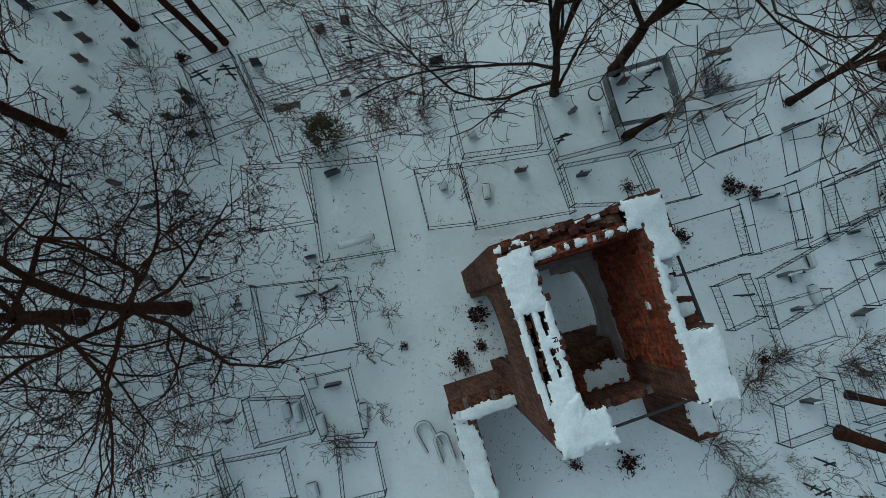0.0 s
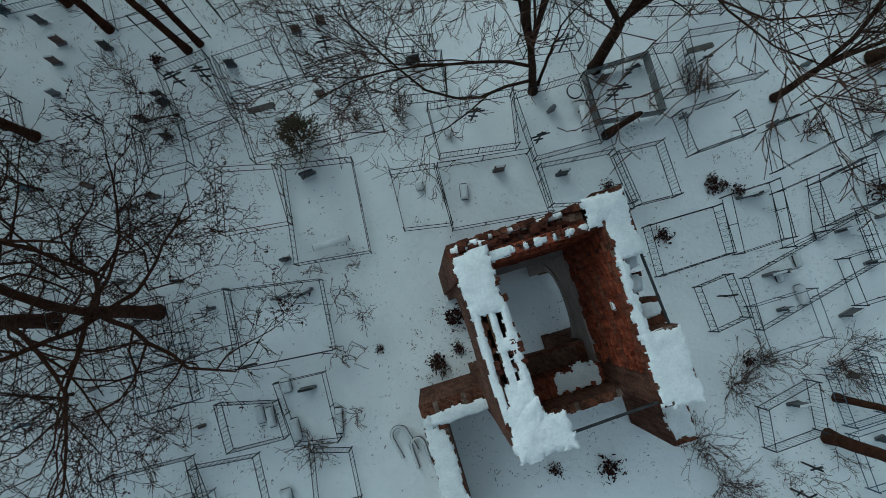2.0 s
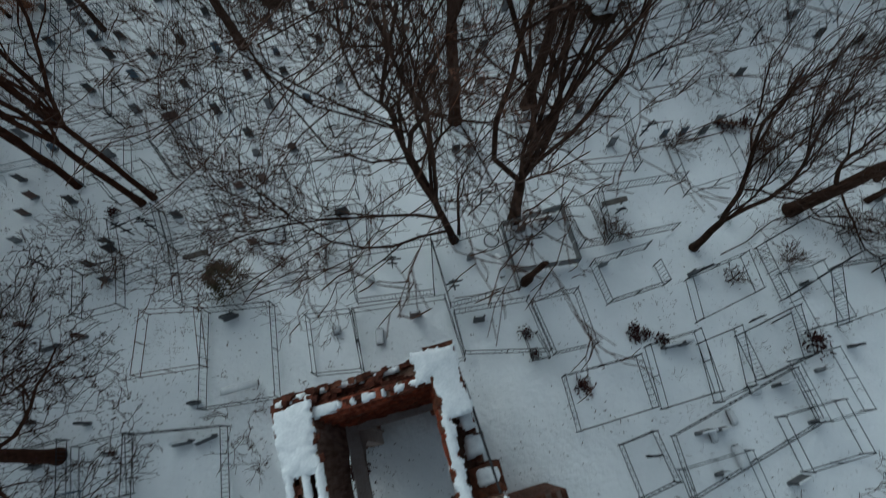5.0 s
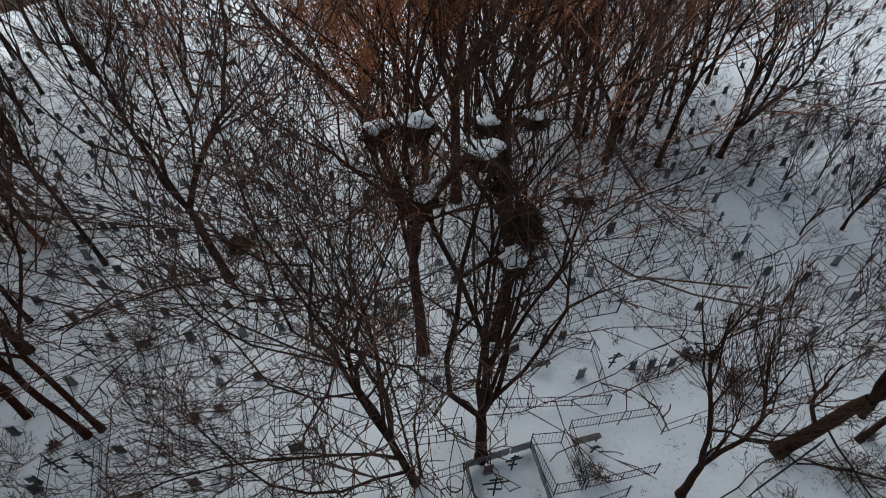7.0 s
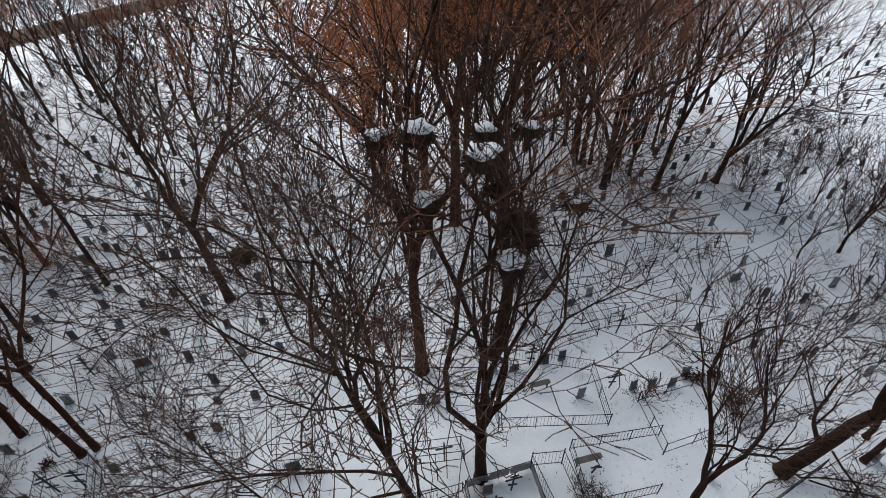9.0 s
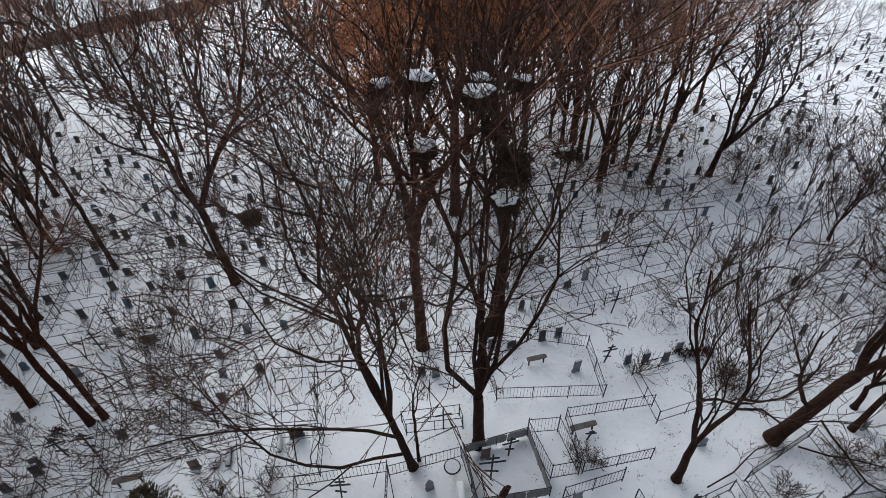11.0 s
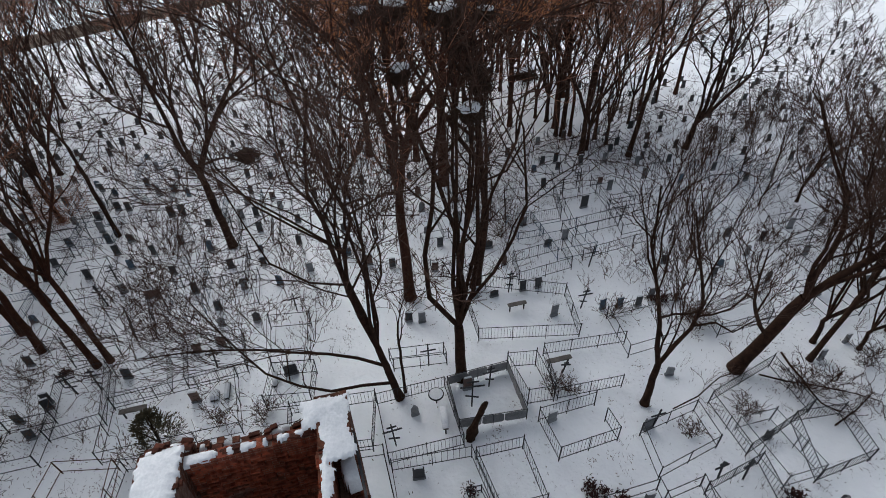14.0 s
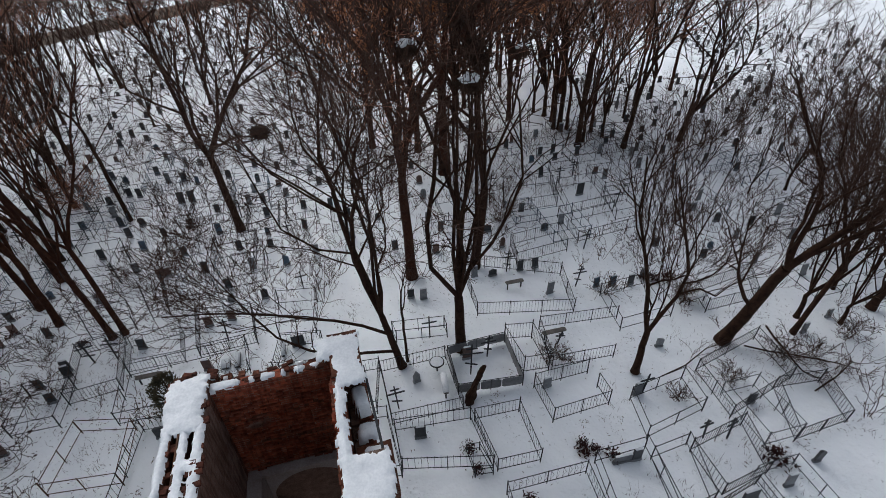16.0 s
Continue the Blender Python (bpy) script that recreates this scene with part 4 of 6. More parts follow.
loose_bricks(north_leaf, 18, -1.3, 1.3, -0.06, 0.1, 9.25, 9.33, 0)
loose_bricks(north_leaf, 26, -HX - 0.85, -HX + 0.05, 0.22, 0.5, 9.24, 9.42, 0)
for k in range(5):
    snow_lump(0.2 + 0.05 * (k % 3), 0.16, 0.06, (-HX - 0.75 + 0.17 * k, HY + 0.46 + 0.06 * (k % 2), 9.36), 80 + k)
loose_bricks(north_leaf, 60, -1.4, 1.4, 0.14, 0.62, 8.6, 9.0, 0)
loose_bricks(west_leaf, 24, -1.6, 1.4, -0.08, 0.08, 9.42, 9.5, 90)
loose_bricks(west_leaf, 26, -1.9, 1.7, 0.52, 0.68, 9.38, 9.5, 90)
loose_bricks(east_leaf, 20, -1.6, 1.3, -0.7, -0.45, 8.2, 8.6, 90)
faced(north_leaf, 2 * HX - 0.05, 5.7, 9.2, -0.16, 0.5, 61)
faced(east_leaf, 2 * HY - 0.05, 5.7, 9.4, 0.14, 0.62, 62)


# ---- grave enclosures ----
plot([(-10.93, 10.70), (-9.12, 11.46), (-7.88, 8.65), (-9.84, 7.92)], seed=101, style='bars')
plot([(-8.71, 11.17), (-6.47, 11.96), (-5.68, 10.22), (-8.03, 9.55)], seed=102, style='bars', mat=IRON_GREY)
plot([(-6.13, 12.99), (-3.41, 13.28), (-2.61, 11.28), (-5.09, 10.49)], seed=103, style='bars')
plot([(-7.91, 9.41), (-3.01, 10.97), (-1.88, 8.11), (-7.14, 6.87)], seed=104, style='frame')
plot([(-5.96, 6.56), (-3.19, 6.81), (-2.52, 3.03), (-5.42, 2.62)], seed=105, style='spikes')
plot([(-8.53, 6.55), (-6.31, 6.63), (-5.67, 4.29), (-8.32, 3.91)], seed=106, style='frame', mat=RUST)
plot([(-8.11, 1.71), (-4.48, 2.01), (-3.97, -0.72), (-7.60, -1.31)], seed=107, style='bars')
plot([(-8.38, -2.57), (-6.23, -2.56), (-5.81, -3.89), (-7.90, -4.31)], seed=108, style='bars')
plot([(-6.21, -1.89), (-4.40, -1.55), (-3.81, -4.07), (-5.39, -4.17)], seed=109, style='frame')
plot([(-4.88, -4.41), (-3.43, -4.46), (-3.08, -6.24), (-4.67, -6.54)], seed=110, style='bars')
plot([(-9.32, -4.83), (-6.95, -4.49), (-6.50, -6.35), (-8.66, -6.35)], seed=111, style='waves')
plot([(-1.65, 6.23), (0.14, 6.46), (0.77, 4.03), (-1.14, 3.87)], seed=112, style='frame')
plot([(0.23, 6.46), (4.03, 6.98), (4.80, 4.40), (0.79, 3.82)], seed=113, style='frame')
plot([(4.41, 6.32), (7.47, 6.86), (8.22, 4.72), (4.80, 4.66)], seed=114, style='spikes')
plot([(7.63, 6.78), (9.50, 7.19), (10.04, 4.93), (8.39, 4.58)], seed=115, style='bars')
plot([(7.24, 5.40), (7.75, 5.48), (8.21, 4.45), (7.53, 4.36)], seed=116, style='frame', h=0.5)
plot([(8.64, 3.69), (11.66, 4.45), (12.01, 2.47), (9.02, 1.65)], seed=117, style='waves')
plot([(12.08, 4.84), (14.17, 5.41), (14.51, 3.02), (12.35, 2.44)], seed=118, style='frame')
plot([(14.23, 4.94), (15.81, 5.53), (15.81, 3.21), (14.41, 2.64)], seed=119, style='frame')
plot([(15.84, 5.24), (18.29, 6.34), (18.27, 4.30), (16.25, 3.47)], seed=120, style='bars')
plot([(10.54, 1.17), (11.85, 1.64), (12.39, -0.11), (11.05, -0.64)], seed=121, style='waves', h=0.7)
plot([(12.56, 1.46), (17.66, 3.90), (18.13, 1.88), (12.94, -0.64)], seed=122, style='waves', h=0.6)
plot([(14.25, 7.65), (16.79, 8.68), (17.04, 7.05), (14.36, 5.82)], seed=123, style='frame')
plot([(17.57, 9.08), (21.05, 10.93), (21.46, 8.56), (18.02, 6.69)], seed=124, style='bars')
plot([(10.30, 8.39), (12.79, 9.12), (13.04, 8.34), (13.29, 7.44), (10.82, 6.64)], seed=125, style='bars', h=0.95, open_side=1)
plot([(6.58, 10.30), (9.29, 11.10), (9.83, 8.54), (7.02, 8.11)], seed=126, style='sheet', h=0.66, label='grave enclosure of dented grey sheet panels')
plot([(9.28, 11.19), (10.61, 11.31), (11.11, 9.38), (9.95, 9.17)], seed=127, style='bars', h=1.1)
plot([(11.06, 11.91), (15.02, 12.52), (14.18, 10.02), (11.27, 9.43)], seed=128, style='bars', open_side=1)
plot([(12.60, -3.65), (14.70, -2.68), (14.85, -4.61), (12.71, -5.23)], seed=129, style='bars')
plot([(-1.30, 11.03), (0.58, 11.17), (0.75, 9.39), (-1.19, 9.25)], seed=130, style='waves', h=1.0)
plot([(-20.70, 16.53), (-18.76, 15.66), (-17.69, 14.26), (-19.76, 14.45)], seed=132, style='frame')
plot([(-12.40, -5.06), (-9.41, -4.46), (-8.98, -6.10), (-11.99, -6.58)], seed=133, style='bars')
plot([(7.34, 17.00), (12.85, 15.94), (12.98, 13.05), (8.12, 12.92)], seed=134, style='bars', h=0.9)
plot([(3.55, 9.34), (6.46, 10.15), (7.19, 7.34), (4.28, 6.64)], seed=135, style='bars')
plot([(-0.07, 8.95), (3.47, 9.52), (3.59, 7.22), (0.37, 6.86)], seed=137, style='bars')
plot([(-2.31, 14.05), (-0.31, 14.26), (0.14, 11.86), (-1.70, 11.76)], seed=139, style='frame', h=1.0)
plot([(-12.15, 13.00), (-10.05, 13.79), (-9.11, 12.46), (-11.00, 11.81)], seed=140, style='frame')
plot([(-9.88, 14.85), (-9.17, 15.84), (-7.83, 13.49), (-8.55, 13.11)], seed=141, style='bars', h=1.0)
plot([(14.63, 14.22), (17.37, 15.01), (17.73, 12.57), (14.97, 11.68)], seed=142, style='frame')
plot([(13.77, 21.76), (18.72, 23.51), (19.28, 20.71), (14.48, 18.96)], seed=143, style='bars')
plot([(10.43, 18.76), (13.45, 19.91), (13.66, 18.15), (10.56, 17.01)], seed=144, style='bars', h=0.9)
plot([(14.31, 25.33), (16.97, 26.19), (17.43, 22.22), (14.56, 21.24)], seed=145, style='frame')
plot([(17.34, 24.10), (20.12, 24.74), (19.97, 21.98), (17.34, 21.21)], seed=146, style='frame')
plot([(10.61, 25.48), (14.04, 26.11), (13.97, 23.11), (10.37, 22.19)], seed=147, style='bars', h=1.0)
plot([(19.54, 14.18), (22.92, 15.58), (22.38, 13.61), (19.55, 12.81)], seed=148, style='bars', h=0.9)
plot([(20.45, 8.06), (22.60, 8.39), (22.47, 6.38), (20.00, 5.59)], seed=152, style='bars')
plot([(3.88, 11.82), (6.40, 12.15), (6.56, 11.50), (4.12, 11.20)], seed=153, style='frame', h=0.8)

# ---- headstones and crosses ----
headstone(8.12, 16.04, seed=154, face=17.0, mat=STONE_GREY, h=0.82, w=0.45)
headstone(9.13, 16.10, seed=155, face=14.0, mat=STONE_DARK, h=0.49, w=0.57, shape='wave')
headstone(10.71, 16.51, seed=156, face=11.0, mat=STONE_DARK, h=0.82, w=0.45)
headstone(11.57, 16.72, seed=157, face=15.0, mat=STONE_DARK, h=0.82, w=0.45)
headstone(12.04, 14.54, seed=158, face=21.0, mat=STONE_GREY, h=0.9, w=0.49)
headstone(16.50, 10.65, seed=160, face=9.0, mat=STONE_GREY, h=0.57, shape='slant', w=0.45)
headstone(5.18, 8.86, seed=161, face=22.0, mat=STONE_GREY, h=0.74, w=0.41, shape='gable')
headstone(15.80, 24.56, seed=162, face=21.0, mat=STONE_DARK, h=1.07, w=0.66)
headstone(13.69, 4.96, seed=164, face=18.0, mat=STONE_DARK, h=0.74, w=0.49)
headstone(7.44, 10.12, seed=165, face=10.0, mat=STONE_RED, h=0.82, w=0.49)
headstone(5.44, 6.07, seed=166, face=12.0, mat=STONE_DARK, h=0.74, w=0.57)
headstone(10.88, 8.44, seed=167, face=21.0, mat=STONE_GREY, h=0.66, w=0.49)
headstone(14.61, 14.97, seed=168, face=23.0, mat=IRON_BLUE, h=0.74, w=0.45)
headstone(15.51, 15.07, seed=169, face=21.0, mat=IRON_BLUE, h=0.74, w=0.45)
headstone(16.48, 15.11, seed=170, face=16.0, mat=STONE_DARK, h=0.74, w=0.45)
headstone(17.34, 15.74, seed=171, face=23.0, mat=STONE_GREY, h=0.74, w=0.45)
headstone(9.12, 20.36, seed=172, face=10.0, mat=STONE_DARK, h=0.57, w=0.74, shape='wave')
headstone(12.71, 20.42, seed=173, face=12.0, mat=STONE_DARK, h=0.57, w=0.57, shape='arch')
headstone(14.01, 30.69, seed=174, face=15.0, mat=STONE_DARK, h=0.82, w=0.45)
headstone(15.05, 30.92, seed=175, face=15.0, mat=STONE_DARK, h=0.98, w=0.45)
headstone(18.72, 30.81, seed=176, face=22.0, mat=STONE_GREY, h=0.9, w=0.45)
headstone(21.05, 30.23, seed=177, face=10.0, mat=STONE_GREY, h=0.82, w=0.45)
headstone(-15.48, 29.00, seed=181, face=20.0, mat=STONE_DARK, h=0.82, w=0.45)
headstone(-13.01, 28.00, seed=182, face=19.0, mat=STONE_DARK, h=0.82, w=0.45)
headstone(-11.86, 24.77, seed=183, face=19.0, mat=STONE_DARK, h=0.98, w=0.57)
headstone(-11.21, 24.95, seed=184, face=10.0, mat=STONE_DARK, h=0.98, w=0.57)
headstone(-7.03, 24.44, seed=185, face=10.0, mat=STONE_GREY, h=0.82, w=0.45)
headstone(-6.09, 24.62, seed=186, face=11.0, mat=STONE_DARK, h=0.82, w=0.45)
headstone(-21.72, 35.69, seed=187, face=14.0, mat=STONE_DARK, h=0.82, w=0.45)
headstone(-20.93, 36.20, seed=188, face=23.0, mat=STONE_DARK, h=0.82, w=0.45)
headstone(-20.86, 41.55, seed=189, face=19.0, mat=STONE_DARK, h=0.82, w=0.45)
headstone(-22.58, 42.93, seed=190, face=21.0, mat=STONE_DARK, h=0.82, w=0.45)
headstone(-24.14, 51.25, seed=191, face=11.0, mat=STONE_DARK, h=0.82, w=0.45)
headstone(-26.49, 53.00, seed=192, face=17.0, mat=STONE_DARK, h=0.82, w=0.45)
headstone(-14.66, 21.93, seed=193, face=14.0, mat=STONE_DARK, h=0.9, shape='arch', w=0.45)
headstone(-16.77, 24.61, seed=194, face=22.0, mat=STONE_DARK, h=0.82, w=0.45)
headstone(-13.53, 20.70, seed=195, face=20.0, mat=STONE_DARK, h=0.82, w=0.45)
headstone(-16.03, 25.79, seed=196, face=20.0, mat=STONE_DARK, h=0.74, w=0.45)
headstone(-9.53, 16.67, seed=197, face=17.0, mat=STONE_RED, h=0.66, w=0.9)
headstone(-11.36, 17.13, seed=198, face=22.0, mat=STONE_GREY, h=0.74, w=0.45)
headstone(-11.71, 8.86, seed=199, face=15.0, mat=STONE_DARK, h=0.74, w=0.45)
headstone(-10.89, 9.55, seed=200, face=22.0, mat=STONE_DARK, h=0.74, w=0.45)
headstone(4.66, 14.39, seed=201, face=13.0, mat=STONE_DARK, h=0.66, w=0.45)
headstone(5.33, 14.31, seed=202, face=16.0, mat=STONE_GREY, h=0.74, w=0.45)
headstone(2.14, 19.10, seed=203, face=8.0, mat=STONE_RED, h=0.82, w=0.45)
headstone(5.97, 18.33, seed=204, face=10.0, mat=STONE_RED, h=0.74, w=0.45)
headstone(-4.14, 19.31, seed=205, face=14.0, mat=STONE_DARK, h=0.66, w=0.45)
headstone(-5.49, 15.60, seed=206, face=12.0, mat=STONE_DARK, h=0.74, w=0.45)
headstone(-1.24, 18.66, seed=207, face=20.0, mat=STONE_GREY, h=0.66, w=0.45)
headstone(22.54, 22.23, seed=208, face=17.0, mat=STONE_GREY, h=0.66, w=0.82)
headstone(23.25, 27.47, seed=209, face=23.0, mat=IRON_BLUE, h=0.82, w=0.45)
headstone(21.28, 17.31, seed=210, face=10.0, mat=STONE_DARK, h=0.66, w=0.45)
headstone(3.51, 18.74, seed=211, face=11.0, mat=STONE_DARK, h=0.82, w=0.45)
headstone(-8.20, 11.17, seed=212, face=10.0, mat=STONE_DARK, w=0.49, h=0.74)
headstone(-4.47, 9.77, seed=213, face=10.0, mat=STONE_RED, w=0.49, h=0.74)
headstone(-5.49, 12.62, seed=214, face=10.0, mat=STONE_RED, w=0.49, h=0.74)
headstone(-4.45, 13.01, seed=215, face=11.0, mat=STONE_RED, w=0.49, h=0.74)
headstone(2.81, 6.32, seed=216, face=14.0, mat=STONE_RED, w=0.57, h=0.74)
headstone(-5.03, 6.36, seed=218, face=21.0, mat=STONE_DARK, w=0.74, shape='slant', h=0.74)
headstone(-15.36, 11.43, seed=219, face=12.0, mat=STONE_RED, h=0.74, w=0.45)
headstone(-17.65, 13.79, seed=220, face=17.0, mat=STONE_DARK, h=0.74, w=0.45)
headstone(-15.23, 12.31, seed=221, face=20.0, mat=STONE_RED, h=0.74, w=0.45)
headstone(-13.31, 12.03, seed=222, face=10.0, mat=STONE_DARK, h=0.74, w=0.45)
headstone(-11.08, 9.87, seed=223, face=19.0, mat=STONE_DARK, h=0.74, w=0.45)
headstone(-16.09, 13.28, seed=224, face=11.0, mat=STONE_DARK, h=0.74, w=0.45)
headstone(13.82, 1.59, seed=225, face=10.0, mat=STONE_GREY, w=0.74, h=0.74)
headstone(14.48, 1.68, seed=226, face=9.0, mat=STONE_DARK, w=0.66, h=0.74)
headstone(17.19, 3.33, seed=227, face=19.0, mat=STONE_DARK, w=0.82, h=0.74)
headstone(14.68, 7.99, seed=228, face=20.0, mat=STONE_GREY, w=0.57, h=0.74)
headstone(14.16, -3.61, seed=229, face=11.0, mat=STONE_DARK, w=0.66, h=0.74)
headstone(-5.09, -2.18, seed=230, face=10.0, mat=STONE_DARK, w=0.74, shape='slant', h=0.74)
headstone(13.26, 4.91, seed=231, face=11.0, mat=STONE_GREY, w=1.15, h=0.41)
headstone(-6.16, 1.41, seed=232, face=10.0, mat=STONE_DARK, w=0.98, h=0.41)
headstone(-5.27, 1.53, seed=233, face=22.0, mat=STONE_DARK, w=0.98, h=0.41)
headstone(-12.38, 5.18, seed=234, face=21.0, mat=STONE_DARK, w=0.98, h=0.41)
headstone(-9.19, -3.44, seed=235, face=15.0, mat=STONE_RED, h=0.74, w=0.45)
headstone(-0.60, 11.18, seed=236, face=16.0, mat=STONE_DARK, w=0.74, h=0.74)
headstone(16.86, -0.10, seed=237, face=24.0, mat=STONE_DARK, w=0.82, h=0.74)
cross(9.93, 16.40, seed=238, face=15.0, h=1.5, bars=3)
cross(7.59, 9.22, seed=239, face=7.0, h=2.0, bars=3)
cross(8.40, 10.23, seed=240, face=16.0, h=1.4, bars=3)
cross(4.47, 7.44, seed=241, face=15.0, h=1.5, bars=3)
cross(13.52, 15.03, seed=242, face=15.0, h=1.5, bars=3)
cross(-10.09, 10.31, seed=243, face=23.0, h=1.5, bars=3)
cross(-9.08, 10.50, seed=244, face=7.0, h=1.5, bars=3)
cross(1.76, 8.51, seed=245, face=6.0, h=1.5, bars=3)
cross(-11.73, 16.09, seed=246, face=8.0, h=1.5, bars=3)
cross(14.69, 26.25, seed=247, face=13.0, h=1.4, bars=3)
cross(15.87, 27.25, seed=248, face=12.0, h=1.3, bars=3)
cross(14.89, 8.02, seed=249, face=16.0, h=1.3, bars=1)
cross(17.82, 22.99, seed=250, face=14.0, h=1.3, bars=1)
cross(11.79, 10.91, seed=253, face=6.0, h=0.9, bars=2)
cross(17.51, 5.79, seed=254, face=25.0, h=1.2, bars=2)
cross(11.55, 0.77, seed=255, face=8.0, h=1.2, bars=2)
cross(13.66, -6.84, seed=256, face=18.0, h=1.3, bars=3)
cross(5.71, 11.49, seed=257, face=13.0, h=1.4, bars=1)
cross(16.58, 5.82, seed=258, face=18.0, h=1.2, bars=2)
cross(-1.29, 15.34, seed=259, face=22.0, h=1.2, bars=1)
cross(-4.19, 11.62, seed=260, face=11.0, h=1.3, bars=3)
bench(-6.81, 9.09, 15, 1.1)
bench(10.20, 14.98, 14, 1.0)
bench(11.66, 11.29, 14, 1.2)
bench(-4.06, 3.43, 15, 1.5, snowy=True)
bench(19.39, 13.52, 20, 1.2, snowy=True)
grave_mound(-5.93, -2.03, 0.42, 0.6, 14, 0.25)
grave_mound(-6.91, -3.08, 0.35, 0.7, 14, 0.25)
grave_mound(-6.49, -3.19, 0.3, 0.8, 14, 0.25)
grave_mound(-5.54, -3.70, 0.35, 0.9, 14, 0.25)
grave_mound(-5.90, -6.14, 0.45, 0.6, 14, 0.25)
grave_mound(-9.53, -6.09, 0.4, 0.5, 14, 0.25)
grave_mound(-3.72, 9.96, 0.4, 0.5, 14, 0.25)
grave_mound(-1.27, 10.83, 0.2, 0.9, 14, 0.25)
grave_mound(-3.25, 10.23, 0.25, 0.9, 14, 0.25)
grave_mound(-0.48, 5.72, 0.35, 0.35, 14, 0.25)
grave_mound(0.81, 7.96, 0.35, 0.3, 14, 0.25)
grave_mound(16.08, 3.17, 0.4, 0.5, 14, 0.25)
grave_mound(14.97, 2.11, 0.25, 0.6, 14, 0.25)
grave_mound(14.12, 1.46, 0.25, 0.5, 14, 0.25)
grave_mound(14.98, 0.69, 0.3, 0.9, 14, 0.25)
grave_mound(1.33, 5.44, 0.34, 0.7, 4.8)
grave_mound(-3.90, -3.44, 0.30, 1.03, 3.0)
hoop_grave(-1.45, -4.3, 28, 0.62, 1.15)
hoop_grave(-0.8, -4.75, 18, 0.52, 1.1)
clump(7.35, 5.50, 0.45, 1)
clump(7.63, 4.63, 0.4, 2)
clump(9.47, 3.35, 0.6, 3)
clump(12.85, 5.12, 0.5, 4)
clump(11.76, 5.27, 0.5, 5)
clump(-2.27, -0.82, 0.3, 6)
clump(18.95, 4.94, 0.8, 7)
clump(11.80, 5.64, 0.45, 8)
clump(12.50, -1.91, 0.5, 9)
clump(-11.29, 11.48, 0.5, 10)
clump(12.27, 5.39, 0.4, 11)
clump(0.72, 0.37, 0.7, 12)
clump(-0.01, -1.40, 0.6, 13)
clump(6.55, -5.74, 0.7, 14)
clump(4.40, -5.68, 0.4, 15)
clump(0.84, -0.92, 0.4, 16)
clump(17.86, 15.46, 0.7, 17)
clump(18.65, 15.61, 0.7, 18)
clump(17.36, 15.61, 0.6, 19)


# ---- trees ----
tree(7.21, 10.75, tree_meshes(1, 19, 0.26, 3.2, [(195, 64, 0.9, 0.6), (60, 74, 1.0, 0.65), (10, 58, 0.85, 0.55), (330, 66, 0.7, 0.45)], lean=(-0.03, 0.04), bunch=(5,5,5,3), depth=4, reach=[(0.31, -1.80, 12.87), (-0.34, -1.25, 15.28), (-0.00, -1.34, 14.59), (0.48, -1.50, 13.91), (2.02, -0.13, 13.34), (0.59, -1.66, 13.56)]), 'large bare tree with dark bark and many fine twigs')
tree(4.48, 9.76, tree_meshes(82, 15, 0.18, 3.0, [(168, 64, 1.0, 0.9), (135, 76, 1.05, 0.85), (178, 56, 0.85, 0.6), (110, 80, 0.95, 0.65), (150, 68, 0.9, 0.6), (60, 72, 0.6, 0.45), (190, 30, 0.75, 0.55, 0.67), (204, 16, 0.8, 0.55, 0.4)], lean=(-0.22, 0.06), bunch=(8,6,5,3), depth=4, spread=1.05), 'large bare tree with dark bark and many fine twigs')
tree(4.70, 10.06, tree_meshes(21, 7, 0.07, 3.0, [(100, 82, 0.9, 0.9), (60, 75, 0.6, 0.7)], lean=(-0.02, 0.05), bunch=(5,4,3)), 'large bare tree with dark bark and many fine twigs')
tree(14.95, 9.19, tree_meshes(405, 10.5, 0.17, 2.4, [(150, 86, 1.0, 0.85), (20, 76, 0.95, 0.75), (110, 80, 0.7, 0.4), (60, 78, 0.6, 0.4)], lean=(0.03, 0.04), bunch=(8,6,5), depth=3, spread=0.65, rise=1.9), 'large bare tree with dark bark and many fine twigs')
tree(4.63, 16.16, tree_meshes(4, 20, 0.29, 6.0, [(150, 80, 0.95, 0.8), (80, 76, 1.0, 0.85), (0, 72, 0.9, 0.7), (260, 76, 0.8, 0.6)], lean=(-0.02, 0.02), bunch=(6,5,5,3), depth=4, bark=BARK_RED, twig=TWIG_RED, reach=[(0.60, -5.60, 13.54), (0.52, -5.13, 15.14), (-0.36, -5.07, 15.02)]), 'large bare tree with dark bark and many fine twigs')
tree(8.17, 16.93, tree_meshes(5, 19, 0.27, 5.0, [(60, 76, 1.0, 0.9), (120, 80, 0.9, 0.7), (10, 70, 0.9, 0.7)], lean=(0.1, 0.05), bunch=(6,5,5,3), depth=4, reach=[(-1.22, -5.60, 15.07), (-0.10, -4.99, 14.81)]), 'large bare tree with dark bark and many fine twigs')
tree(-6.59, 21.23, tree_meshes(6, 17, 0.25, 5.0, [(140, 70, 0.9, 0.8), (90, 76, 1.0, 0.9), (200, 62, 0.7, 0.6), (30, 66, 0.7, 0.6)], lean=(-0.12, 0.06), bunch=(7,6,5,3), depth=4, reach=[(5.77, -8.03, 9.84)]), 'large bare tree with dark bark and many fine twigs')
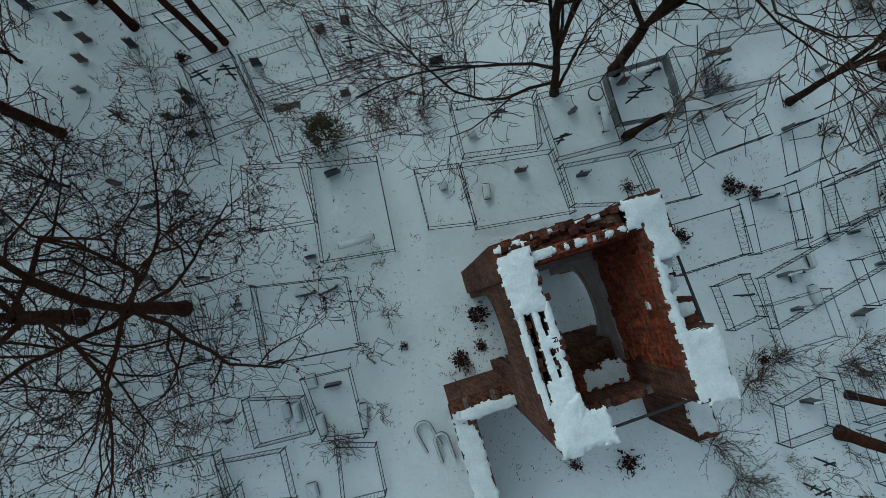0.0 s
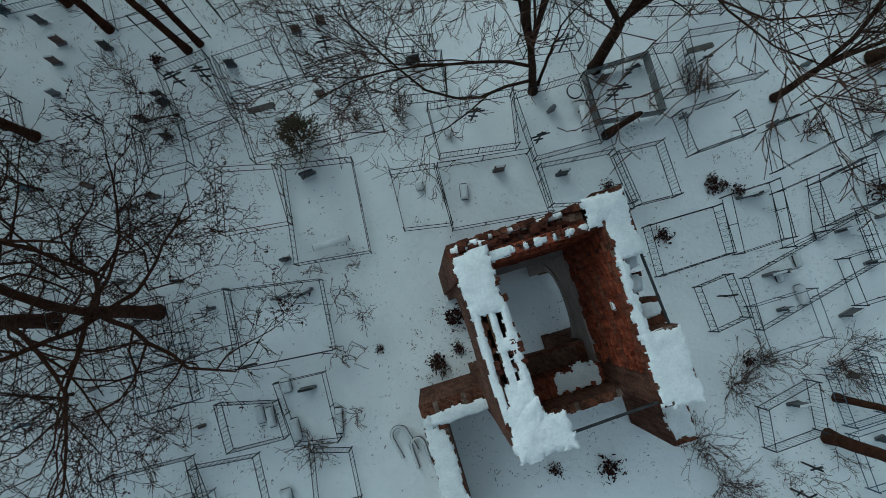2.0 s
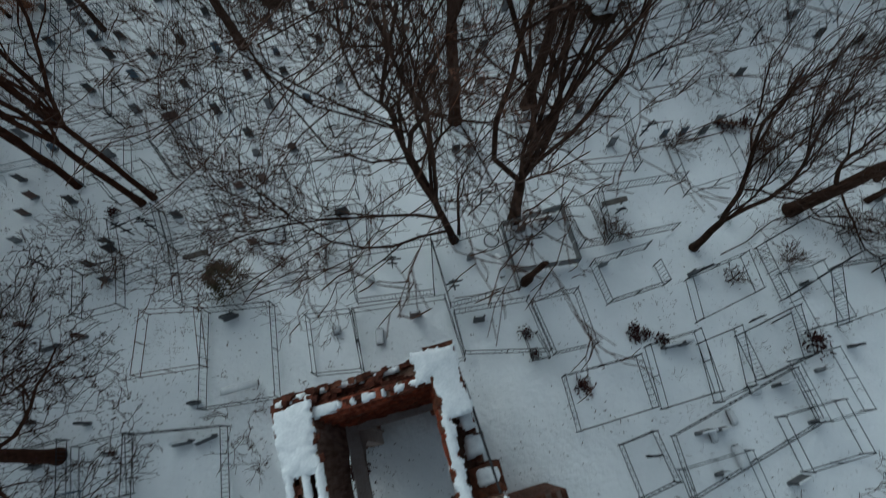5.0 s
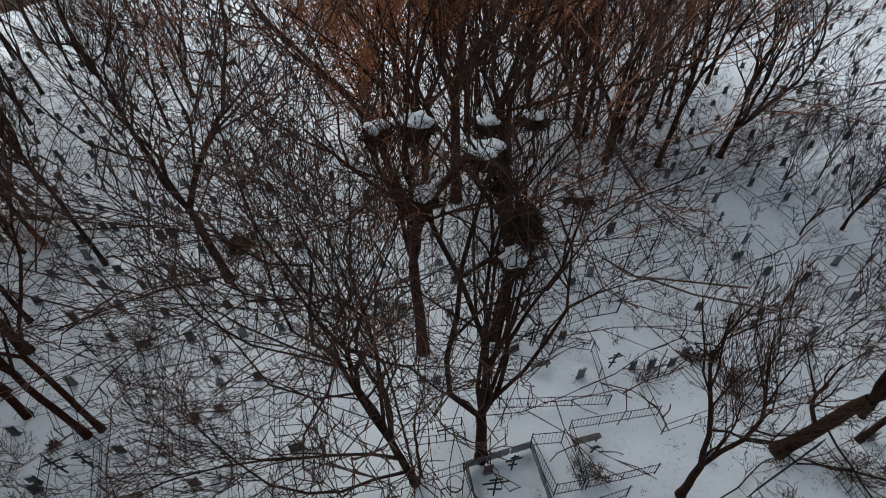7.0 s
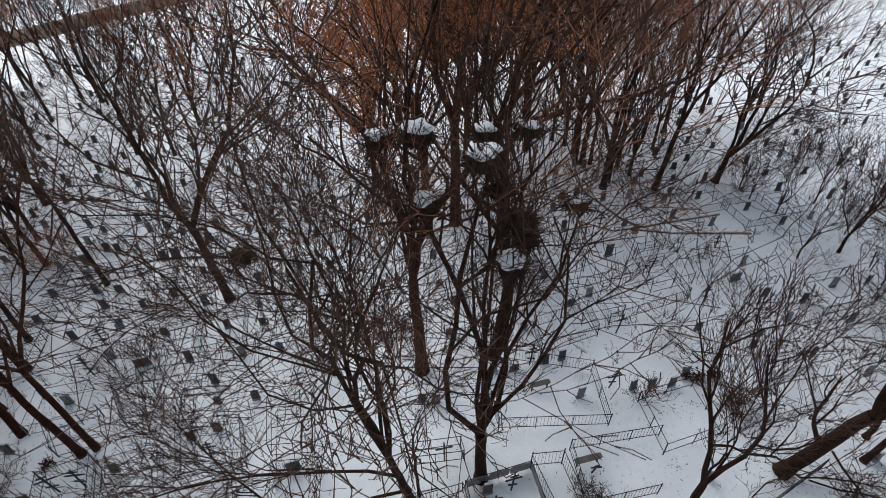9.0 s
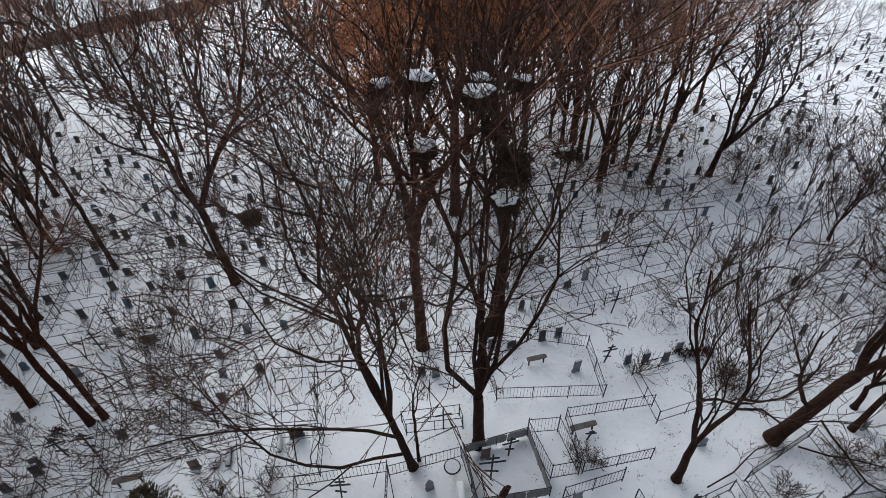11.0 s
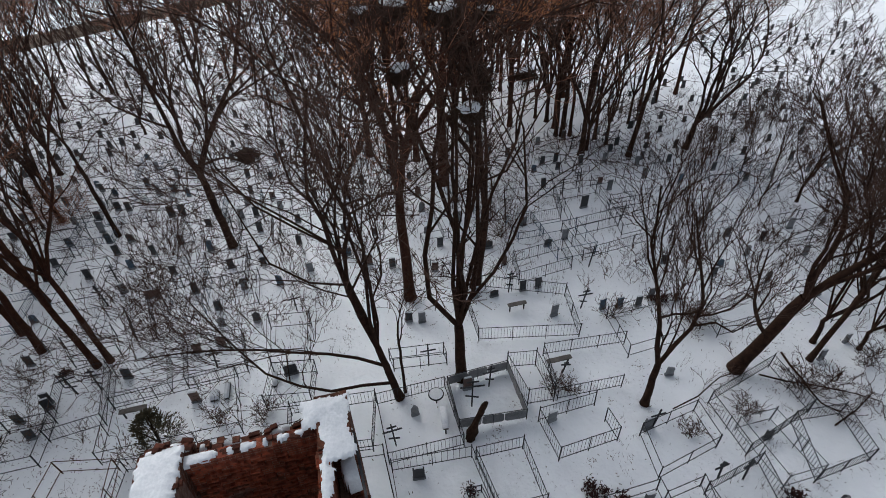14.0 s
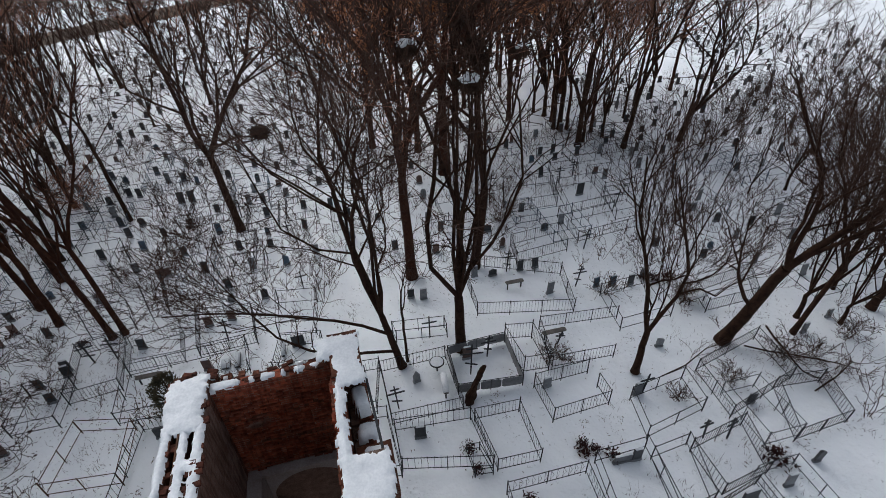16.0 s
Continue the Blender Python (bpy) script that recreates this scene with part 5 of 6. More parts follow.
tree(-9.55, 12.19, tree_meshes(7, 15, 0.14, 5.0, [(150, 70, 1.0, 0.9), (100, 76, 0.9, 0.8), (190, 66, 0.8, 0.7), (40, 66, 0.7, 0.6)], lean=(-0.15, 0.08), bunch=(7,7,6), bark=BARK_RED), 'large bare tree with dark bark and many fine twigs')
tree(-10.04, 11.91, tree_meshes(8, 16, 0.16, 4.5, [(160, 68, 1.0, 0.9), (120, 74, 0.9, 0.8), (210, 66, 0.8, 0.7), (60, 66, 0.7, 0.6)], lean=(-0.17, 0.05), bunch=(7,7,6), bark=BARK_RED), 'large bare tree with dark bark and many fine twigs')
tree(-14.49, 22.68, tree_meshes(9, 13, 0.14, 5.0, [(110, 78, 1.0, 0.9), (170, 70, 0.7, 0.7)], lean=(-0.08, 0.04), bunch=(7,7,6)), 'large bare tree with dark bark and many fine twigs')
tree(19.52, 10.89, tree_meshes(10, 13.5, 0.29, 4.6, [(20, 62, 1.0, 0.8), (95, 74, 0.9, 0.6), (330, 62, 0.85, 0.5), (150, 68, 0.6, 0.45), (170, 50, 0.62, 0.45, 0.5)], lean=(0.26, -0.06), bunch=(6,5,5,3), depth=4, rise=1.3), 'stout leaning bare tree with thick dark trunk')
tree(23.12, 11.32, tree_meshes(11, 12, 0.13, 4.0, [(40, 66, 1.0, 0.9), (100, 70, 0.8, 0.7), (330, 60, 0.7, 0.6)], lean=(0.2, 0.05), bunch=(5,5,5)), 'large bare tree with dark bark and many fine twigs')
tree(27.86, 12.87, tree_meshes(12, 14, 0.2, 3.0, [(60, 70, 1.0, 0.9), (10, 62, 0.9, 0.7), (120, 66, 0.8, 0.7)], lean=(0.2, 0.1), bunch=(5,5,5)), 'large bare tree with dark bark and many fine twigs')
tree(17.31, 32.20, tree_meshes(13, 18, 0.24, 3.0, [(100, 80, 1.0, 0.9), (40, 76, 1.0, 0.8), (150, 78, 0.9, 0.8), (0, 70, 0.8, 0.6)], lean=(0, 0), bunch=(6,6,5)), 'large bare tree with dark bark and many fine twigs')
tree(20.84, 31.70, tree_meshes(14, 17, 0.2, 5.0, [(50, 70, 1.0, 0.9), (90, 78, 0.9, 0.8), (10, 64, 0.8, 0.6)], lean=(0.12, 0.03), bunch=(6,6,5)), 'large bare tree with dark bark and many fine twigs')
tree(16.47, 35.64, tree_meshes(15, 17, 0.22, 5.0, [(90, 80, 1.0, 0.9), (20, 72, 0.8, 0.7), (160, 72, 0.8, 0.7)], lean=(0, 0), bunch=(7,7,6)), 'large bare tree with dark bark and many fine twigs')
tree(6.46, 28.20, tree_meshes(16, 20, 0.36, 7.0, [(90, 80, 1.0, 0.9), (20, 72, 0.9, 0.8), (170, 74, 0.9, 0.8)], lean=(0, 0), bunch=(6,6,5,3), depth=4, bark=BARK_RED, twig=TWIG_RED), 'large bare tree with dark bark and many fine twigs')
tree(25.66, 32.73, tree_meshes(17, 13, 0.24, 2.0, [(60, 64, 1.0, 0.8), (130, 70, 0.9, 0.7), (350, 58, 0.9, 0.7), (90, 80, 1.0, 0.8)], lean=(0.12, 0.0), bunch=(6,6,5)), 'large bare tree with dark bark and many fine twigs')
tree(-28.63, 49.39, tree_meshes(19, 14, 0.2, 4.0, [(120, 70, 1.0, 0.9), (60, 76, 0.9, 0.7), (180, 66, 0.7, 0.6)], lean=(-0.1, 0), bunch=(7,7,6)), 'large bare tree with dark bark and many fine twigs')
tree(-19.30, 24.57, tree_meshes(20, 12, 0.16, 3.0, [(130, 70, 1.0, 0.9), (80, 76, 0.9, 0.7)], lean=(-0.15, 0.05), bunch=(7,7,6)), 'large bare tree with dark bark and many fine twigs')
tree(-15.08, 14.14, tree_meshes(22, 15, 0.17, 5.0, [(150, 70, 1.0, 0.9), (100, 76, 0.9, 0.8), (200, 66, 0.8, 0.7)], lean=(-0.17, 0.05), bunch=(7,7,6), bark=BARK_RED), 'large bare tree with dark bark and many fine twigs')
tree(-15.36, 16.48, tree_meshes(23, 16, 0.2, 6.0, [(150, 70, 1.0, 0.9), (100, 76, 0.9, 0.8), (200, 66, 0.8, 0.7)], lean=(-0.14, 0.05), bunch=(7,7,6), bark=BARK_RED), 'large bare tree with dark bark and many fine twigs')
seeded_tree(-10.97, 0.98, tree_meshes(31, 12.5, 0.27, 4.0, [(190, 64, 0.9, 0.7), (140, 50, 0.85, 0.5), (232, 50, 0.85, 0.5), (12, 36, 0.8, 0.45), (332, 28, 0.85, 0.45), (52, 32, 0.75, 0.4), (298, 26, 0.8, 0.4), (92, 40, 0.75, 0.36)], lean=(-0.02, 0.0), bunch=(7,5,4,3), depth=4, spread=1.2, rise=0.45, bark=BARK_RED, twig=BARK), 'spreading bare tree with dark seed clusters on its twigs')
seeded_tree(-14.96, 0.79, tree_meshes(32, 12, 0.3, 3.4, [(172, 58, 0.9, 0.75), (122, 44, 0.85, 0.5), (242, 40, 0.85, 0.5), (22, 32, 0.85, 0.5), (338, 28, 0.9, 0.5), (64, 38, 0.75, 0.4)], lean=(-0.02, 0.01), bunch=(7,5,4,3), depth=4, spread=1.2, rise=0.45, bark=BARK_RED, twig=BARK), 'spreading bare tree with dark seed clusters on its twigs')
seeded_tree(-15.44, -6.64, tree_meshes(33, 11, 0.2, 2.0, [(140, 50, 0.9, 0.8), (100, 60, 0.8, 0.8), (40, 36, 0.5, 0.5)], lean=(-0.1, 0.1), bunch=(6,6,5), bark=BARK_RED), 'spreading bare tree with dark seed clusters on its twigs')
seeded_tree(-16.11, 8.30, tree_meshes(34, 12, 0.2, 3.0, [(160, 66, 1.0, 0.9), (110, 70, 0.8, 0.8)], lean=(-0.1, 0.03), bunch=(6,6,5), bark=BARK_RED), 'spreading bare tree with dark seed clusters on its twigs')
tree(-13.3, 12.9, tree_meshes(35, 14, 0.18, 4.0, [(140, 70, 1.0, 0.9), (100, 72, 0.9, 0.8), (190, 64, 0.7, 0.6)], lean=(-0.12, 0.1), bunch=(6,6,5), bark=BARK_RED), 'large bare tree with dark bark and many fine twigs')
tree(15.42, -4.94, tree_meshes(36, 12, 0.26, 3.0, [(320, 60, 1.0, 0.9), (20, 60, 0.8, 0.7), (270, 55, 0.7, 0.6)], lean=(0.15, -0.1), bunch=(7,6,6), bark=BARK_RED), 'large bare tree with dark bark and many fine twigs')
tree(15.97, -3.46, tree_meshes(37, 10, 0.16, 2.5, [(340, 60, 1.0, 0.9), (40, 60, 0.8, 0.7)], lean=(0.15, -0.05), bunch=(7,6,6), bark=BARK_RED), 'large bare tree with dark bark and many fine twigs')
nest(7.48, 9.17, 13.08, 0.42, 1, True)
nest(5.49, 10.60, 13.75, 0.4, 2, True)
nest(5.41, 11.03, 15.34, 0.42, 3, True)
nest(4.54, 11.09, 15.22, 0.34, 4, True)
nest(6.94, 11.23, 15.27, 0.33, 5, True)
nest(6.83, 9.66, 15.48, 0.42, 6, True)
nest(7.16, 9.59, 14.80, 0.3, 7, False)
nest(8.05, 11.86, 15.01, 0.3, 8, True)
nest(7.64, 9.44, 14.11, 0.38, 9, False)
nest(9.18, 10.82, 13.55, 0.25, 10, True)
nest(7.75, 9.29, 13.76, 0.3, 11, False)
nest(-0.67, 13.21, 10.04, 0.45, 12, False)


# ---- shrubs, stump, log, hoop ----
evergreen(-5.23, 7.80, 3, 0.85, 1.9, NEEDLE, "loose evergreen shrub with browned tips in snow")
bush(9.96, 21.57, 5, 1.0, 3.6, SCRUB, "tall dense brown bush among graves", stems=36)
bush(26.96, 31.46, 7, 1.1, 2.6, SCRUB, "tall dense brown bush standing in snow", stems=34)
bush(-18.94, 24.46, 8, 1.2, 3.6, TWIG_RED, "tall dense reddish bush at the graveyard edge", stems=40)
bush(-5.04, -4.46, 1, 0.9, 0.9, SCRUB, "leafless brown bush standing in snow", stems=16)
bush(11.80, -2.82, 2, 1.0, 1.2, SCRUB, "leafless brown bush standing in snow", stems=22)
bush(13.03, -1.85, 3, 0.9, 1.0, SCRUB, "leafless brown bush standing in snow", stems=16)
bush(-1.25, 8.86, 4, 0.7, 0.7, SCRUB, "leafless brown bush standing in snow", stems=16)
bush(11.23, 10.07, 5, 0.4, 0.8, SCRUB, "leafless brown bush standing in snow", stems=16)
bush(-6.67, 13.85, 6, 0.8, 2.6, SCRUB, "leafless brown bush standing in snow", stems=16)
bush(14.97, 14.33, 7, 0.9, 1.1, SCRUB, "leafless brown bush standing in snow", stems=16)
bush(19.03, 14.17, 8, 0.6, 1.2, SCRUB, "leafless brown bush standing in snow", stems=16)
bush(18.88, 14.13, 9, 0.6, 0.8, SCRUB, "leafless brown bush standing in snow", stems=16)
bush(11.82, 9.92, 10, 0.3, 0.8, SCRUB, "leafless brown bush standing in snow", stems=16)
bush(10.20, -5.11, 11, 1.3, 1.2, SCRUB, "leafless brown bush standing in snow", stems=22)
bush(10.99, -6.54, 12, 1.2, 1.1, SCRUB, "leafless brown bush standing in snow", stems=22)
bush(16.15, -2.05, 13, 1.5, 1.4, SCRUB, "leafless brown bush standing in snow", stems=22)
bush(-11.05, 8.74, 14, 1.2, 1.2, SCRUB, "leafless brown bush standing in snow", stems=12)
bush(-14.24, 6.40, 15, 1.3, 1.3, SCRUB, "leafless brown bush standing in snow", stems=12)
bush(-12.62, 10.87, 16, 1.2, 1.3, SCRUB, "leafless brown bush standing in snow", stems=12)
bush(-15.37, 2.73, 17, 1.3, 1.3, SCRUB, "leafless brown bush standing in snow", stems=12)
bush(-10.54, -3.62, 18, 1.2, 1.0, SCRUB, "leafless brown bush standing in snow", stems=12)
bush(-13.25, -3.00, 19, 1.3, 1.2, SCRUB, "leafless brown bush standing in snow", stems=12)
bush(18.62, 13.50, 20, 0.8, 0.9, SCRUB, "leafless brown bush standing in snow", stems=16)
bush(-9.51, 17.23, 21, 1.4, 1.5, SCRUB, "leafless brown bush standing in snow", stems=22)
bush(-10.00, 20.39, 22, 1.3, 1.6, SCRUB, "leafless brown bush standing in snow", stems=22)
bush(25.77, 20.34, 23, 0.9, 0.8, SCRUB, "leafless brown bush standing in snow", stems=16)
bush(-3.03, 8.62, 24, 0.9, 0.6, SCRUB, "leafless brown bush standing in snow", stems=16)
bush(0.04, -1.57, 25, 0.5, 0.4, SCRUB, "leafless brown bush standing in snow", stems=16)
stump(7.45, 7.69)
round_table(6.08, 9.45)
bench(6.42, 8.35, 97, snowy=True)
fallen_log((16.11, 8.90), (20.30, 11.40), 0.03, 41)
fallen_log((20.40, 10.52), (24.66, 9.02), 0.04, 42)
fallen_log((21.96, 11.63), (22.42, 8.25), 0.05, 43)
fallen_log((22.26, 7.88), (25.15, 9.68), 0.035, 44)
bush(23.18, 9.93, 31, 1.0, 0.8, TWIG, "tangle of fallen dark twigs on the snow", name="brushwood", stems=16)
bush(25.46, 10.93, 32, 1.1, 1.0, TWIG, "tangle of fallen dark twigs on the snow", name="brushwood", stems=16)
bush(21.71, 9.83, 33, 0.9, 0.7, TWIG, "tangle of fallen dark twigs on the snow", name="brushwood", stems=16)
bush(18.83, 8.50, 34, 1.0, 0.5, TWIG, "tangle of fallen dark twigs on the snow", name="brushwood", stems=16)
bush(16.26, 7.67, 35, 0.8, 0.4, TWIG, "tangle of fallen dark twigs on the snow", name="brushwood", stems=16)


# ---- woods behind the graves ----
def variant(seed, h, r, trunk, n, low, high, bunch, bark, twig, fine):
    return tree_meshes(seed, h, r, trunk, limbs_auto(seed, n, low, high), bunch=bunch, bark=bark, twig=twig, fine=fine, spread=0.8, rise=1.3)


FAR_TREES = [
    variant(201, 18, 0.22, 4.0, 5, 66, 82, (6, 6, 4), BARK_RED, TWIG_RED, 0.013),
    variant(202, 17, 0.20, 5.0, 4, 68, 84, (6, 6, 4), BARK_RED, TWIG_RED, 0.013),
    variant(203, 16, 0.18, 2.0, 5, 68, 84, (6, 6, 4), BARK, TWIG_RED, 0.013),
    variant(204, 14, 0.16, 3.0, 4, 60, 80, (6, 6, 4), BARK, TWIG_RED, 0.014),
    variant(205, 11, 0.12, 1.5, 5, 58, 80, (6, 5, 4), BARK, TWIG, 0.012),
    variant(206, 8, 0.07, 0.6, 5, 60, 82, (5, 4, 4), BARK, TWIG, 0.012),
]
WOODS = "slender bare tree with reddish-brown twigs in a wood"


def far_tree(k, x, y, rng, label=WOODS, group="bare trees of the wood", size=1.0):
    tree(x, y, FAR_TREES[k], label, rng.uniform(0, 360), size * rng.uniform(0.85, 1.12), group)


def clear(x, y, r):
    return all((x - a) ** 2 + (y - b) ** 2 > (r + c) ** 2 for a, b, c in TAKEN)


def scatter(rng, count, x0, x1, y0, y1, gap, make):
    done, tries = [], 0
    while len(done) < count and tries < count * 40:
        tries += 1
        x, y = rng.uniform(x0, x1), rng.uniform(y0, y1)
        if all((x - a) ** 2 + (y - b) ** 2 > gap * gap for a, b in done) and clear(x, y, 0.2):
            done.append((x, y))
            make(x, y)


rng = random.Random(77)
for k, (x, y) in enumerate(((17.1, 35.6), (17.9, 33.0), (19.0, 34.9), (19.7, 33.9), (22.6, 37.7), (24.4, 40.5), (26.5, 42.3), (29.1, 44.3), (31.5, 41.5), (16.7, 39.1))):
    far_tree((1, 2, 1, 2, 3)[k % 5], x, y, rng, "slender bare tree at the edge of the graves", "bare trees at the graves' edge", 0.8)
for x, y in ((23.9, 12.4), (26.9, 14.4), (29.9, 15.7)):
    far_tree(4, x, y, rng, "thin bare tree at the graveyard edge", "thin trees at the edge", 1.0)
scatter(rng, 21, 6.5, 18.5, 37.0, 64.0, 2.5, lambda x, y: far_tree(rng.choice((0, 1, 2, 0)), x, y, rng))
scatter(rng, 3, 12.0, 16.0, 33.0, 42.0, 2.5, lambda x, y: far_tree(rng.choice((1, 2, 3)), x, y, rng))
scatter(rng, 22, -44.0, -14.0, 26.0, 74.0, 3.5, lambda x, y: far_tree(rng.choice((3, 3, 2, 4)), x, y, rng, "tall bare tree among far graves", "bare trees among far graves"))
scatter(rng, 11, -30.0, -16.0, 8.0, 28.0, 3.0, lambda x, y: far_tree(rng.choice((3, 4)), x, y, rng, "tall bare tree among far graves", "bare trees among far graves"))
scatter(rng, 11, 26.0, 36.0, 16.0, 30.0, 2.2, lambda x, y: far_tree(rng.choice((4, 5, 5)), x, y, rng, "thin many-stemmed young tree in scrub", "young trees in scrub", 0.55))
scatter(rng, 2, 23.0, 32.0, 6.0, 15.0, 3.0, lambda x, y: far_tree(rng.choice((3, 4)), x, y, rng, "bare tree at the graveyard edge", "bare trees at the edge", 0.9))
scatter(rng, 8, 50.0, 62.0, 60.0, 80.0, 3.0, lambda x, y: far_tree(5, x, y, rng, "small bare bush-like tree on an open field", "bushes on the field", 0.45))
scatter(rng, 9, -22.0, -14.0, -8.0, 12.0, 3.0, lambda x, y: far_tree(rng.choice((4, 5, 5)), x, y, rng, "thin young tree among graves", "young trees among graves"))

more = random.Random(505)
scatter(more, 7, -42.0, -20.0, 24.0, 42.0, 3.0, lambda x, y: far_tree(more.choice((2, 3, 3, 4)), x, y, more, "tall bare tree among far graves", "bare trees among far graves"))
scatter(more, 5, 27.0, 38.0, 20.0, 32.0, 3.0, lambda x, y: far_tree(more.choice((4, 4, 5)), x, y, more, "bare tree at the graveyard edge", "bare trees at the edge", 0.8))


def oak(x, y, seed, h, leafy=700):
    """A tree that keeps its dead brown leaves."""
    rng = random.Random(seed)
    meshes = tree_meshes(seed, h, 0.26, 4.0, limbs_auto(seed, 6, 45, 80), bunch=(6, 5, 4), bark=BARK_RED, twig=TWIG_RED, fine=0.012)
    ob = tree(x, y, meshes, "tree keeping its dead orange-brown leaves", 0, 1)
    tips = [q.co.copy() for q in meshes[1].vertices]
    v, f = [], []
    for k in range(int(leafy * h)):
        c = rng.choice(tips) + Vector((rng.gauss(0, 0.18), rng.gauss(0, 0.18), rng.gauss(0, 0.18)))
        a = Vector((rng.gauss(0, 1), rng.gauss(0, 1), rng.gauss(0, 1))).normalized()
        b = a.cross(Vector((rng.gauss(0, 1), rng.gauss(0, 1), rng.gauss(0, 1)))).normalized()
        i = len(v)
        v += [c - a * 0.10, c + b * 0.06, c + a * 0.10, c - b * 0.06]
        f.append((i, i + 1, i + 2, i + 3))
    part("leaves", mesh_from("leaves", v, f, OAK_LEAF), ob, label="dead orange-brown leaves", kind="stuff")


oak(0.6, 33.0, 301, 14, 750)
oak(4.4, 32.0, 302, 15, 650)
oak(7.5, 37.0, 304, 15.5, 650)
oak(1.5, 44.0, 305, 14)


# ---- far graves ----
def far_grave(x, y, rng, most=1.0):
    k = rng.random() * most
    face = 14 + rng.gauss(0, 5)
    if k < 0.36:
        headstone(x, y, face, rng.uniform(0.35, 0.52), rng.uniform(0.5, 0.88), rng.choice(("flat", "flat", "arch", "slant", "wave")), rng.choice((STONE_DARK, STONE_DARK, STONE_GREY, STONE_RED, IRON_BLUE)), rng.randrange(9999))
    elif k < 0.50:
        cross(x, y, face, rng.uniform(1.0, 1.5), IRON, rng.randrange(9999), rng.choice((1, 3, 3)))
    else:
        w, d, a = rng.uniform(0.8, 1.4), rng.uniform(0.9, 1.4), radians(14)
        q = [(x + u * w * math.cos(a) - v * d * math.sin(a), y + u * w * math.sin(a) + v * d * math.cos(a)) for u, v in ((-1, 1), (1, 1), (1, -1), (-1, -1))]
        plot(q, rng.uniform(0.6, 0.9), rng.choice(("frame", "bars", "frame")), rng.choice((IRON, IRON, IRON_GREY, IRON_BLUE)), rng.randrange(9999))
        headstone(x, y + 0.5 * d, face, 0.45, rng.uniform(0.65, 0.95), "flat", rng.choice((STONE_DARK, STONE_GREY)), rng.randrange(9999))


rng = random.Random(88)
for x0, x1, y0, y1, n, gap in ((-22, -2, 14, 34, 74, 1.3), (-2, 24, 18, 36, 54, 1.5), (22, 36, 8, 30, 26, 1.8), (-24, -10, -8, 14, 38, 1.6), (14, 22, -8, 8, 14, 1.8), (-10, -4, -9, 4, 6, 1.6)):
    scatter(rng, n, x0, x1, y0, y1, gap, lambda x, y: far_grave(x, y, rng))

# graves too far off to tell apart: slabs, crosses and rails
GV, GF = [], []


def far_box(cx, cy, cz, sx, sy, sz, a):
    i, c, s = len(GV), math.cos(a), math.sin(a)
    for u, v, w in itertools.product((-0.5, 0.5), repeat=3):
        GV.append((cx + u * sx * c - v * sy * s, cy + u * sx * s + v * sy * c, cz + w * sz))
    GF.extend(tuple(i + k for k in q) for q in ((0, 1, 3, 2), (4, 6, 7, 5), (0, 4, 5, 1), (2, 3, 7, 6), (0, 2, 6, 4), (1, 5, 7, 3)))


def far_plot(x, y):
    a = radians(14 + rng.gauss(0, 5))
    k = rng.random()
    if k < 0.5:
        h = rng.uniform(0.4, 0.75)
        far_box(x, y, h / 2 - 0.03, rng.uniform(0.26, 0.42), 0.08, h, a)
        far_box(x, y - 0.02, 0.02, 0.46, 0.16, 0.1, a)
    elif k < 0.66:
        far_box(x, y, 0.62, 0.07, 0.07, 1.3, a)
        far_box(x, y, 0.95, 0.6, 0.06, 0.06, a)
    if k > 0.6:
        w, d, h = rng.uniform(1.4, 2.4), rng.uniform(1.5, 2.4), rng.uniform(0.6, 0.85)
        c, s = math.cos(a), math.sin(a)
        for v in (-1, 1):
            for z in (0.12, h):
                far_box(x - v * d / 2 * s, y + v * d / 2 * c, z, w, 0.028, 0.028, a)
                far_box(x + v * w / 2 * c, y + v * w / 2 * s, z, 0.028, d, 0.028, a)
            for u in (-1, 1):
                far_box(x + u * w / 2 * c - v * d / 2 * s, y + u * w / 2 * s + v * d / 2 * c, h / 2, 0.035, 0.035, h + 0.1, a)
        far_box(x, y, 0.32, 0.34, 0.08, 0.68, a)


for x0, x1, y0, y1, n, gap in ((-40, -4, 34, 62, 120, 1.9), (-34, -6, 60, 100, 150, 2.0), (20, 38, 30, 48, 62, 1.7), (36, 60, 40, 66, 110, 1.7), (-46, -22, 16, 36, 45, 1.8)):
    scatter(rng, n, x0, x1, y0, y1, gap, far_plot)
tagged(new("far_gravestones", mesh_from("far_gravestones", GV, GF, STONE_FAR)), "far dark gravestones, crosses and fence rails in snow", "graves", kind="stuff")


# ---- undergrowth ----
def sapling_mesh(seed):
    r = random.Random(seed)
    FINE[0] = 0.007
    wood, twigs = ([], []), ([], [])
    for k in range(5):
        a, e = r.uniform(0, 6.28), r.uniform(0.7, 1.45)
        grow(r, wood, twigs, Vector((r.gauss(0, 0.1), r.gauss(0, 0.1), -0.03)), Vector((math.cos(a) * math.cos(e), math.sin(a) * math.cos(e), math.sin(e))), r.uniform(0.6, 1.5), 0.012, 1, 3, 0.6, 1.0, (3, 3, 2))
    v = wood[0] + twigs[0]
    return mesh_from("sapling", v, wood[1] + [tuple(i + len(wood[0]) for i in q) for q in twigs[1]], SCRUB if seed % 2 else TWIG)


SAPLINGS = [sapling_mesh(s) for s in range(8)]


def sapling(x, y, rng):
    ob = new("sapling", rng.choice(SAPLINGS))
    s = rng.uniform(0.7, 1.5)
    ob.matrix_world = Matrix.LocRotScale((x, y, 0), Euler((0, 0, rng.uniform(0, 6.28))), (s, s, s))
    tagged(ob, "thin leafless shoots standing in snow", "sapling", "leafless shoots")


